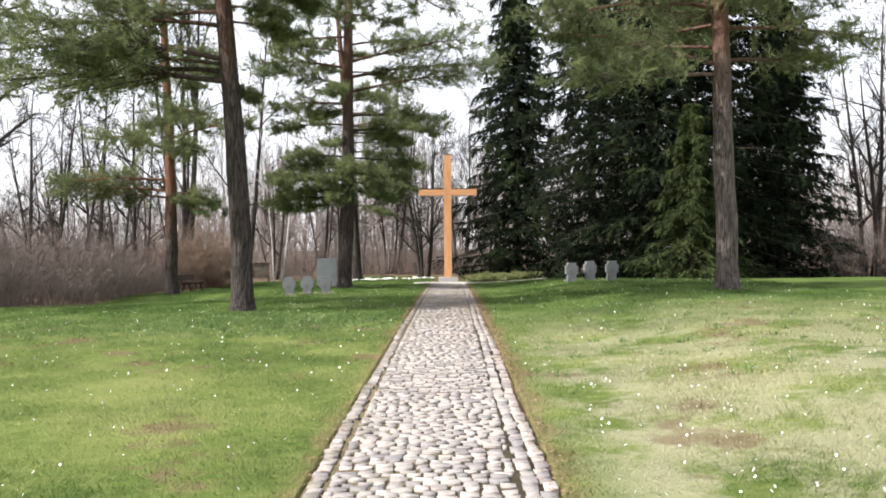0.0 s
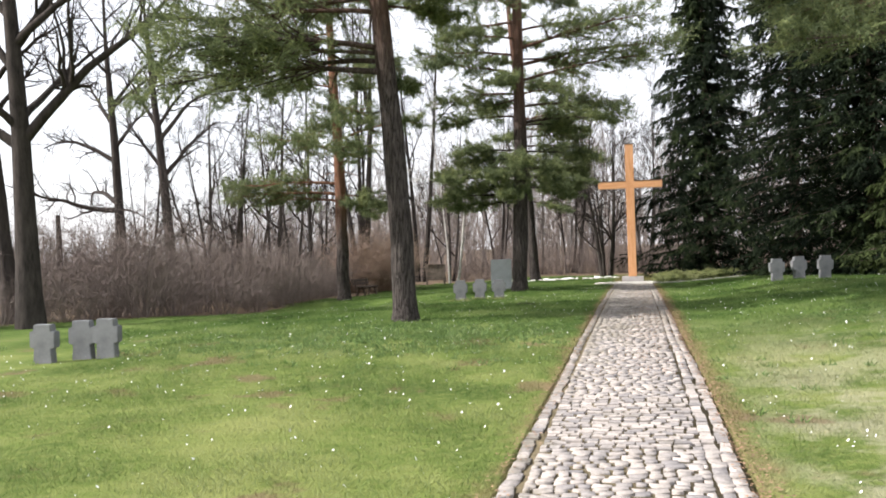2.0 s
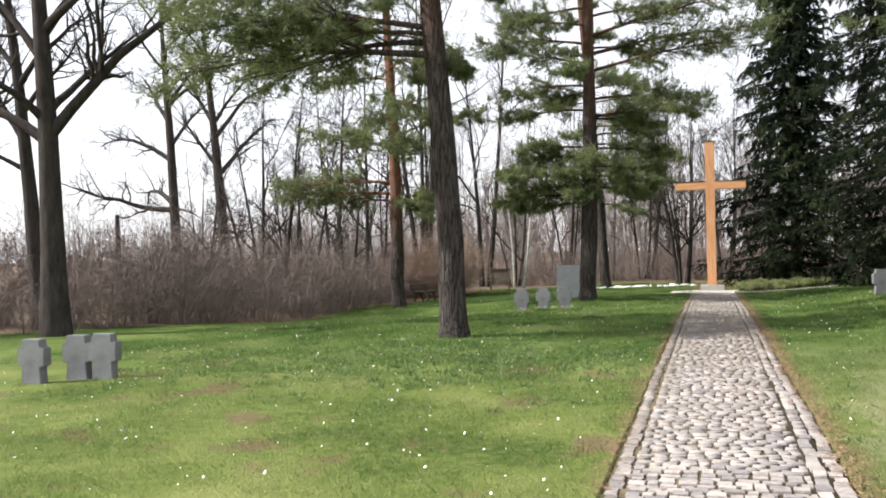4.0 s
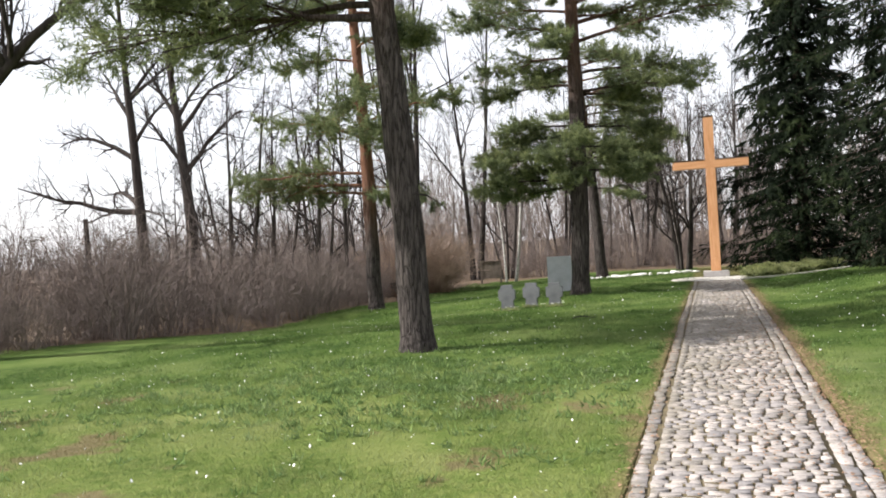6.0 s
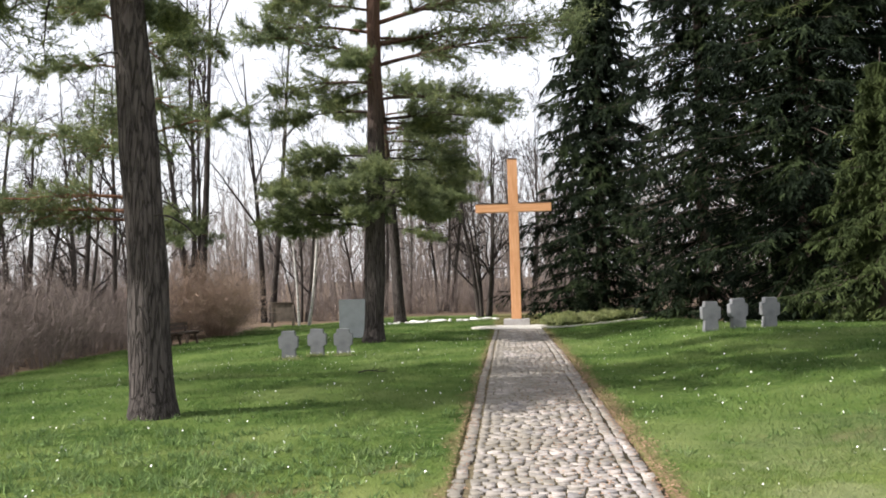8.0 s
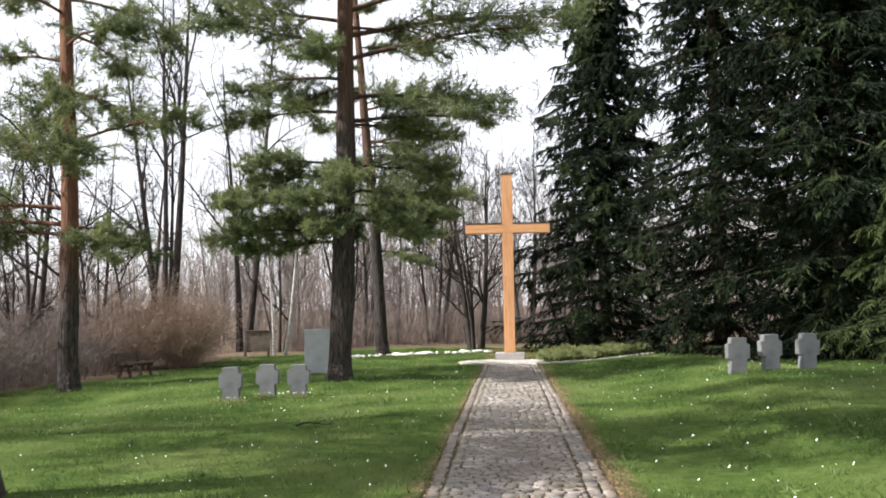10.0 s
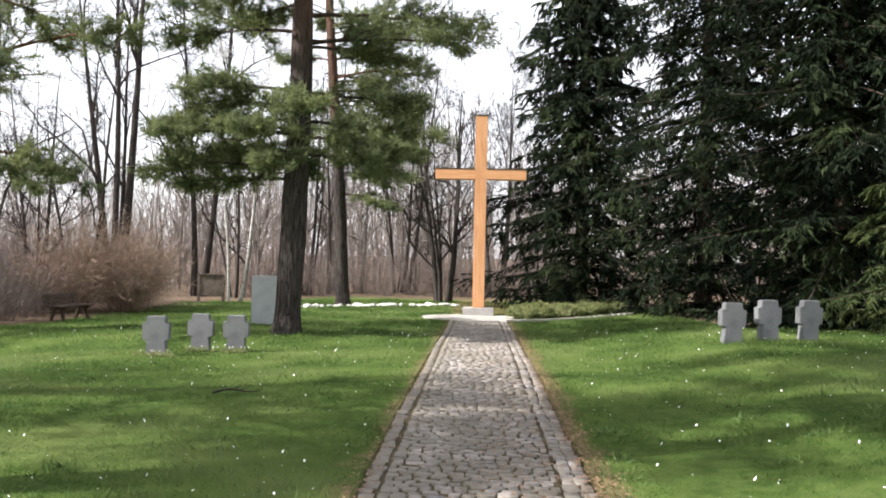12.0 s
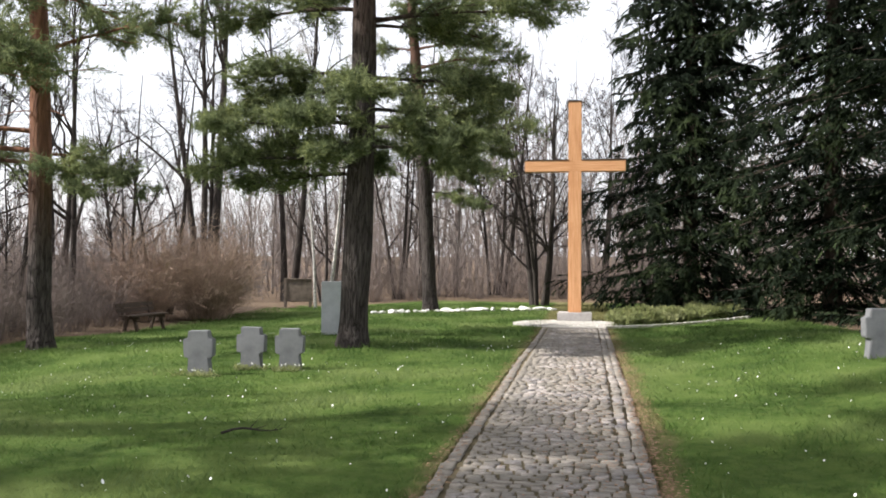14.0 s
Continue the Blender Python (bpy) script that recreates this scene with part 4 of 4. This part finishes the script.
# ---- bench, board, bed, edging ----
def build_bench():
    x, y = -10.4, 33.7
    b = thing("bench", "dark brown wooden park bench with backrest on lawn", "bench", (x, y, spot(x, y)), 82)
    for yy in (-0.17, -0.03, 0.11):
        part("seat_slat", block((1.45, 0.11, 0.04), (0, yy, 0.37), 0.008), M_BENCH, b)
    for zz in (0.49, 0.61):
        part("back_slat", block((1.45, 0.035, 0.11), (0, 0.235 + (zz - 0.49) * 0.25, zz), 0.008, turn=pose(0, 0, 0, -14)), M_BENCH, b)
    for xx in (-0.52, 0.52):
        part("front_leg", block((0.07, 0.07, 0.40), (xx, -0.16, 0.15), 0.008, turn=pose(0, 0, 0, -16)), M_BENCH, b)
        part("back_leg", block((0.07, 0.07, 0.42), (xx, 0.12, 0.15), 0.008, turn=pose(0, 0, 0, 16)), M_BENCH, b)
        part("bearer", block((0.06, 0.46, 0.06), (xx, -0.02, 0.32), 0.006), M_BENCH, b)
        part("back_post", block((0.06, 0.05, 0.42), (xx, 0.225, 0.46), 0.006, turn=pose(0, 0, 0, -14)), M_BENCH, b)


build_bench()


def build_board():
    x, y = -9.8, 43.6
    b = thing("notice_board", "small weathered grey wooden board on two posts", "board", (x, y, spot(x, y)), 8)
    for s in (-1, 1):
        part("post", block((0.10, 0.10, 1.05), (s * 0.44, 0, 0.45), 0.01), M_BOARD, b)
    part("panel", block((0.80, 0.05, 0.76), (0, 0.0, 0.59), 0.008), M_BOARD, b)
    part("roof", block((1.0, 0.14, 0.04), (0, 0, 0.99), 0.008), M_BOARD, b)


build_board()


def build_bed():
    rng = np.random.default_rng(41)
    # crescent of low groundcover beside the cross
    n = 2600
    x = rng.uniform(0.75, 4.1, n)
    u = (x - 0.75) / 3.35
    yc = 33.7 + 2.9 * u
    y = yc + rng.uniform(0.15, 1.0, n) * (1.9 - 0.9 * u)
    lump = np.array([noise.noise((a * 2.2, b * 2.2, 3.0)) for a, b in zip(x, y)])
    z = lawn_z(x, y) + 0.30 * (0.8 + 0.7 * lump) * np.sqrt(np.clip(np.sin(np.pi * np.clip((y - yc) / 2.0, 0, 1)), 0, 1))
    pos = np.stack([x, y, z * rng.uniform(0.8, 1.05, n)], 1)
    g = Geo()
    ax = unit(np.stack([rng.normal(0, 0.5, n), rng.normal(0, 0.5, n), np.ones(n)], 1))
    pine_tufts(g, rng, pos, ax, 10, 0.12, 0.04, 0.06)
    ob = g.build("groundcover_plants", M_BEDLEAF)
    tagged(ob, "low pale green groundcover plants in a curved bed", "plants", kind="stuff")
    # pale kerb stones along the bed's near edge
    for k in range(20):
        u = k / 19
        x, y = 0.74 + 3.45 * u, 33.5 + 2.9 * u - 0.35 * math.sin(u * math.pi)
        bm = block((0.245, 0.085, 0.12), (0, 0, 0), 0.010)
        ob = part("edging_stone", bm, M_GRAVEL)
        ob.matrix_world = pose(x, y, spot(x, y) + 0.0, 0, 0, math.degrees(math.atan2(2.9 - 0.35 * math.pi * math.cos(u * math.pi), 3.45)) + random.uniform(-1, 1))
        tagged(ob, "pale edging stone along the planted bed", "stone", "bed edging stones")
    # loose white stones in a row at the lawn's far edge
    for k in range(24):
        u = (k + random.uniform(-.48, .48)) / 23
        x, y = -5.7 + 5.0 * u, 37.8 + 2.4 * u
        bm = bmesh.new()
        bmesh.ops.create_icosphere(bm, subdivisions=1 + k % 2, radius=1)
        for v in bm.verts:
            v.co *= 1 + 0.5 * noise.noise(v.co * 1.7 + Vector((k * 7.0, 0, 0)))
        ob = part("white_stone", bm, M_WHITE)
        ob.matrix_world = pose(x, y, spot(x, y) + 0.03, 0, 0, random.uniform(0, 180)) @ Matrix.Diagonal((random.choice((.06, .1, .16, .24, .3)) * random.uniform(.8, 1.2), random.uniform(.07, .15), random.uniform(.035, .095), 1))
        tagged(ob, "rough white boulder in a row at the lawn's edge", "stone", "white boulder row")
    # pale gravel round the plinth
    n = 5200
    r = rng.uniform(0, 1, n) ** 0.62
    a = rng.uniform(0, 6.283, n)
    x, y = -0.15 + 1.35 * r * np.cos(a), 34.6 + 1.2 * r * np.sin(a)
    keep = ~((np.abs(x + 0.05) < 0.45) & (np.abs(y - 35.75) < 0.33))
    x, y = x[keep], y[keep]
    n = len(x)
    s = rng.uniform(0.014, 0.032, (n, 1, 1))
    tet = np.array([[1, 0, -0.2], [-0.5, 0.87, -0.2], [-0.5, -0.87, -0.2], [0.1, 0.0, 0.8]])
    V = np.stack([x, y, lawn_z(x, y) + 0.012], 1)[:, None] + tet[None] * s * rng.uniform(0.7, 1.3, (n, 1, 3))
    F = np.array([[0, 1, 3], [1, 2, 3], [2, 0, 3]])
    ob = mesh_of("gravel", V.reshape(-1, 3), [(np.arange(n)[:, None, None] * 4 + F[None]).reshape(-1, 3)], M_GRAVEL)
    tagged(ob, "pale crushed stone round the plinth of the cross", "gravel", kind="stuff")


build_bed()


def build_small_things():
    rng = np.random.default_rng(55)
    for x, y, w in ((-4.81, 24.41, 0.26), (-4.38, 25.17, 0.18), (-3.82, 25.16, 0.24)):
        c = thing("snowdrop_clump", "small leafy clump with white blossoms at a grave marker's foot", "flowers", (x, y, spot(x, y)), 0, "clumps at the grave markers")
        n = 46
        pos = np.stack([rng.normal(0, w * 0.6, n), rng.normal(0, 0.06, n), np.full(n, 0.03)], 1)
        g = Geo()
        pine_tufts(g, rng, pos, unit(np.stack([rng.normal(0, .4, n), rng.normal(0, .4, n), np.ones(n)], 1)), 6, 0.09, 0.014, 0.04)
        tagged(g.build("leaf_tuft", M_BEDLEAF, c), kind="stuff")
        g = Geo()
        n = 6
        pos = np.stack([rng.normal(0, w * 0.7, n), rng.normal(-0.05, 0.06, n), np.full(n, 0.09)], 1)
        pine_tufts(g, rng, pos, unit(rng.normal(size=(n, 3))), 4, 0.022, 0.018, 0.01)
        tagged(g.build("blossom", M_DAISY, c), kind="stuff")
    # a fallen stick in the lawn
    x, y = -2.62, 20.2
    s = np.linspace(0, 1, 7)
    P = np.stack([s * 0.42, 0.25 * s + 0.03 * np.sin(s * 7), 0.035 + 0.02 * np.sin(s * 5)], 1)[None]
    g = Geo()
    tubes(g, P, (0.012 * (1 - 0.6 * s))[None], 6)
    P2, R2 = sprout(rng, P, (0.012 * (1 - 0.6 * s))[None], 4, 0.3, 40, 0.3, 0.6, 0.1, 0.1, 4)
    tubes(g, P2, R2, 4)
    ob = g.build("fallen_stick", M_BARK, smooth=True)
    ob.matrix_world = pose(x, y, spot(x, y), 0, 0, 8)
    tagged(ob, "dark fallen pine stick lying in the grass", "stick")
    # poles far off on the open side
    lamp = thing("street_lamp", "slim grey street lamp with curved arm, far off", "street lamp", (-97.0, 101.0, spot(-97.0, 101.0)))
    g = Geo()
    tubes(g, np.array([[0, 0, -0.2], [0, 0, 3.0], [0, 0, 6.0], [0.25, 0, 6.7], [0.9, 0, 7.0], [1.9, 0, 7.15]])[None], np.array([[0.14, 0.12, 0.10, 0.09, 0.08, 0.07]]), 7)
    g.build("pole", M_CAP, lamp, smooth=True)
    part("lamp_head", block((1.0, 0.35, 0.16), (2.3, 0, 7.14), 0.04), M_CAP, lamp)
    pole = thing("utility_pole", "tall weathered wooden utility pole beyond the thicket", "pole", (-42.4, 43.0, spot(-42.4, 43.0)))
    g = Geo()
    tubes(g, np.array([[0, 0, -0.3], [-0.05, 0, 3.5], [-0.12, 0, 7.0], [-0.2, 0, 10.2]])[None], np.array([[0.16, 0.15, 0.13, 0.11]]), 9)
    g.build("shaft", M_BOARD, pole, smooth=True)
    for x, y in ((-16.2, 18.3), (-17.4, 18.0)):
        bm = block((0.09, 0.09, 0.75), (0, 0, 0.3), 0.012)
        ob = part("boundary_post", bm, M_WHITE)
        ob.matrix_world = pose(x, y, spot(x, y), 2, -3, 20)
        tagged(ob, "short white boundary post in thin undergrowth", "post", "boundary posts")
    # dead trunk beyond the thicket
    g = Geo()
    P = np.array([[0, 0, -0.2], [0.02, 0, 1.2], [0.0, 0.03, 2.6], [-0.03, 0.02, 4.1]])[None]
    tubes(g, P, np.array([[0.17, 0.15, 0.14, 0.11]]), 9)
    ob = g.build("dead_trunk", M_BARK, smooth=True)
    ob.matrix_world = pose(-28.6, 40.0, spot(-28.6, 40.0))
    tagged(ob, "broken grey dead trunk standing beyond the thicket", "dead tree")


build_small_things()


def build_grass():
    rng = np.random.default_rng(3)
    out = []
    for n, x0, x1, y0, y1, h, w in ((250000, -7.5, 7.5, 1.5, 14.0, 0.04, 0.008), (120000, -10.6, 9.0, 14.0, 27.0, 0.05, 0.012), (100000, -10.6, 6.0, 27.0, 43.0, 0.055, 0.018)):
        x = rng.uniform(x0, x1, n)
        y = rng.uniform(y0, y1, n)
        ok = (np.abs(x + 0.02) > 0.715 + np.where(x > 0, 0.15, 0.10) * rng.random(n) ** 2.5) | ((y > PATH_END + 0.1) & (np.hypot((x + 0.15) / 1.35, (y - 34.6) / 1.2) > 0.97))
        ok &= ~((x > 5.2) & (y > 29.4))
        x, y = x[ok], y[ok]
        tuft = np.array([noise.noise((a * 1.1, b * 1.1, 5.0)) for a, b in zip(x[::1], y[::1])])
        hh = h * (1 + 1.0 * tuft) * rng.uniform(0.5, 1.4, len(x))
        out.append((x, y, hh, np.full(len(x), w)))
    x, y, hh, w = (np.concatenate(k) for k in zip(*out))
    z = lawn_z(x, y) - 0.008
    n = len(x)
    a = rng.uniform(0, 6.283, n)
    side = np.stack([np.cos(a), np.sin(a), np.zeros(n)], 1) * (w * 0.5)[:, None]
    lean = rng.normal(0, 0.85, (n, 2))
    p = np.stack([x, y, z], 1)
    tip = p + np.stack([lean[:, 0] * hh, lean[:, 1] * hh, hh], 1)
    V = np.stack([p - side, p + side, tip], 1).reshape(-1, 3)
    ob = mesh_of("grass", V, [np.arange(n * 3).reshape(-1, 3)], M_GRASS)
    tagged(ob, "short green lawn grass with dry blades", "grass", kind="stuff")
    # coarser tufts in front of the tall pine and here and there
    m = 900
    cx = np.where(rng.random(m) < 0.6, rng.normal(-3.6, 1.7, m), rng.uniform(-8, 6.5, m))
    cy = np.where(cx < -0.9, rng.normal(13.0, 1.3, m), rng.uniform(6, 20, m))
    ok = np.abs(cx + 0.02) > 0.9
    cx, cy = cx[ok], cy[ok]
    per = 9
    x = np.repeat(cx, per) + rng.normal(0, 0.05, len(cx) * per)
    y = np.repeat(cy, per) + rng.normal(0, 0.05, len(cy) * per)
    g = Geo()
    up = unit(np.stack([rng.normal(0, .6, len(x)), rng.normal(0, .6, len(x)), np.ones(len(x))], 1))
    pine_tufts(g, rng, np.stack([x, y, lawn_z(x, y) + 0.01], 1), up, 2, 0.075, 0.016, 0.02, 0.5)
    tagged(g.build("lawn_tufts", M_TUFT), "coarse fresh green tufts scattered in the lawn", "grass", kind="stuff")
    # daisies and pale petals in the lawn
    n = 3300
    x = rng.uniform(-9.5, 8.5, n)
    y = 2.0 + 28 * rng.uniform(0, 1, n) ** 1.5
    x = np.where(rng.random(n) < 0.3, np.round(x * 0.9) / 0.9 + rng.normal(0, 0.22, n), x)
    x = np.where((y < 7) & (rng.random(n) < 0.3), np.abs(x) * 0.5 + 1.2, x)
    ok = np.abs(x) > 0.9
    x, y = x[ok], y[ok]
    n = len(x)
    k = 8
    ang = np.arange(k) * 2 * math.pi / k
    ring = np.stack([np.cos(ang), np.sin(ang), np.full(k, 0.25)], 1)
    tilt = rng.normal(0, 0.35, (n, 1, 2))
    s = rng.uniform(0.003, 0.0095, (n, 1, 1))
    V = ring[None] * s
    V = np.concatenate([V, np.zeros((n, 1, 3))], 1)
    V[:, :, 2] += (V[:, :, 0] * tilt[:, :, 0] + V[:, :, 1] * tilt[:, :, 1]) * 2
    V += np.stack([x, y, lawn_z(x, y) + 0.05], 1)[:, None]
    F = np.array([[i, (i + 1) % k, k] for i in range(k)])
    ob = mesh_of("daisies", V.reshape(-1, 3), [(np.arange(n)[:, None, None] * (k + 1) + F[None]).reshape(-1, 3)], M_DAISY)
    tagged(ob, "scattered small white daisies in the lawn", "flowers", kind="stuff")
    # brown leaves and needles along the path's margin, thickest on the lee side
    n = 9000
    sd = rng.choice([-1, 1, 1, 1], n)
    y = rng.triangular(1, 16, 34, n)
    x = np.where(sd > 0, 0.72 + np.abs(rng.normal(0, 0.09, n)) - 0.12 * rng.random(n), -0.73 + rng.normal(0, 0.06, n))
    loose = rng.random(n) < 0.36
    drift = np.clip(rng.normal(0.3, 0.28, n), -0.66, 0.66)
    x = np.where(loose & (y > 9), drift + 0.12 * np.sin(y * 1.7), x)
    z = np.where(np.abs(x + 0.02) < 0.72, crest(y) + 0.012, lawn_z(x, y) + 0.022)
    q = np.array([[-1, -.6, 0], [1, -.5, .2], [1.1, .5, 0], [-.9, .6, .25]])
    a = rng.uniform(0, 6.28, n)
    s = rng.uniform(0.006, 0.015, n)
    c, sn = np.cos(a), np.sin(a)
    V = np.stack([(q[None, :, 0] * c[:, None] - q[None, :, 1] * sn[:, None]) * s[:, None] + x[:, None], (q[None, :, 0] * sn[:, None] + q[None, :, 1] * c[:, None]) * s[:, None] + y[:, None],
                  q[None, :, 2] * s[:, None] + z[:, None]], -1)
    ob = mesh_of("fallen_leaves", V.reshape(-1, 3), [np.arange(n * 4).reshape(-1, 4)], M_LEAFLIT)
    tagged(ob, "small dry brown leaves along the path", "leaves", kind="stuff")


build_grass()


# ---- the paved path, its setts last ----
def sett_shape(rng, w, d, h=0.05):
    """Worn sett with a domed top: 12 corners round, 3 rings."""
    out = []
    base = [(-.5, -.5), (.5, -.5), (.5, .5), (-.5, .5)]
    jit = rng.uniform(-0.09, 0.09, (4, 2))
    for z, k in ((-h, 1.0), (-0.005, 1.0), (-0.001, 0.94)):
        for (a, b), (ja, jb) in zip(base, jit):
            out.append(((a + ja) * k * w, (b + jb) * k * d, z))
    return np.array(out)


SETT_F = np.array([[i, (i + 1) % 4, 4 + (i + 1) % 4, 4 + i] for i in range(4)] + [[4 + i, 4 + (i + 1) % 4, 8 + (i + 1) % 4, 8 + i] for i in range(4)] + [[8, 9, 10, 11]])


def build_path():
    rng = np.random.default_rng(9)
    yy = np.linspace(PATH_START, PATH_END, 150)
    rim = np.array([(-PATH_HALF - 0.02, -0.08), (-PATH_HALF - 0.02, -0.012), (PATH_HALF - 0.02, -0.012), (PATH_HALF - 0.02, -0.08)])
    V = np.array([(px, y, float(crest(y)) + pz) for y in yy for px, pz in rim])
    r = np.arange(len(yy) - 1)[:, None] * 4 + np.arange(3)[None]
    F = np.stack([r, r + 1, r + 5, r + 4], -1).reshape(-1, 4)[:, ::-1]
    bed = mesh_of("path", V, [F], M_BED)
    tagged(bed, "straight footpath paved with worn pale granite setts", "path", kind="structure")
    variants = []
    for k in range(8):
        me = bpy.data.meshes.new("sett")
        me.from_pydata(sett_shape(rng, 1.0, 1.0).tolist(), [], SETT_F.tolist())
        me.materials.append(M_COBBLE)
        variants.append(me)
    cells = []
    for x, cw in ((-0.678, 0.092), (0.642, 0.088), (0.543, 0.090)):  # straight courses along both edges
        y = PATH_START + rng.uniform(0, 0.1)
        while y < PATH_END - 0.05:
            d = rng.uniform(0.10, 0.17)
            drift = 0.012 * math.sin(y * 0.9 + x * 9)
            cells.append((x + drift + rng.normal(0, 0.007), y + d / 2, cw * rng.uniform(0.82, 1.06), d - 0.016))
            y += d
    y = PATH_START
    row = 0
    while y < PATH_END - 0.08:
        d = rng.uniform(0.076, 0.106)
        x = -0.612 + rng.uniform(0, 0.012)
        while x < 0.482:
            w = rng.uniform(0.078, 0.140) * (0.7 if x < -0.6 and row % 2 else 1)
            w = min(w, 0.488 - x)
            if w > 0.045:
                cx = x + w / 2
                cells.append((cx, y + d / 2 + 0.055 * math.cos(cx * 5.6) + 0.02 * math.sin(y * 2.3 + cx * 4) + rng.normal(0, 0.011), w - 0.018, d * rng.uniform(0.86, 1.04) - 0.016))
            x += w
        y += d
        row += 1
    single = [c for c in cells if 6.0 < c[1] < 9.2][:300]
    rest = [c for c in cells if not (6.0 < c[1] < 9.2)] + [c for c in cells if 6.0 < c[1] < 9.2][300:]
    g = Geo()
    for cx, cy, w, d in rest:
        v = sett_shape(rng, w, d)
        v[:, 2] += 0.002 + rng.normal(0, 0.004) + v[:, 0] * rng.normal(0, 0.05) + v[:, 1] * rng.normal(0, 0.05)
        g.add(v + np.array([cx, cy, float(crest(cy))]), SETT_F)
    ob = g.build("setts", M_COBBLE, bed)
    tagged(ob, "worn pale granite setts", kind="stuff")
    for i, (cx, cy, w, d) in enumerate(single):
        ob = new("sett", variants[i % 8])
        ob.parent = bed
        ob.matrix_local = pose(cx, cy, float(crest(cy)) + 0.004 + rng.normal(0, 0.004), rng.normal(0, 1.6), rng.normal(0, 1.6), 0) @ Matrix.Diagonal((w, d, 1, 1))


build_path()
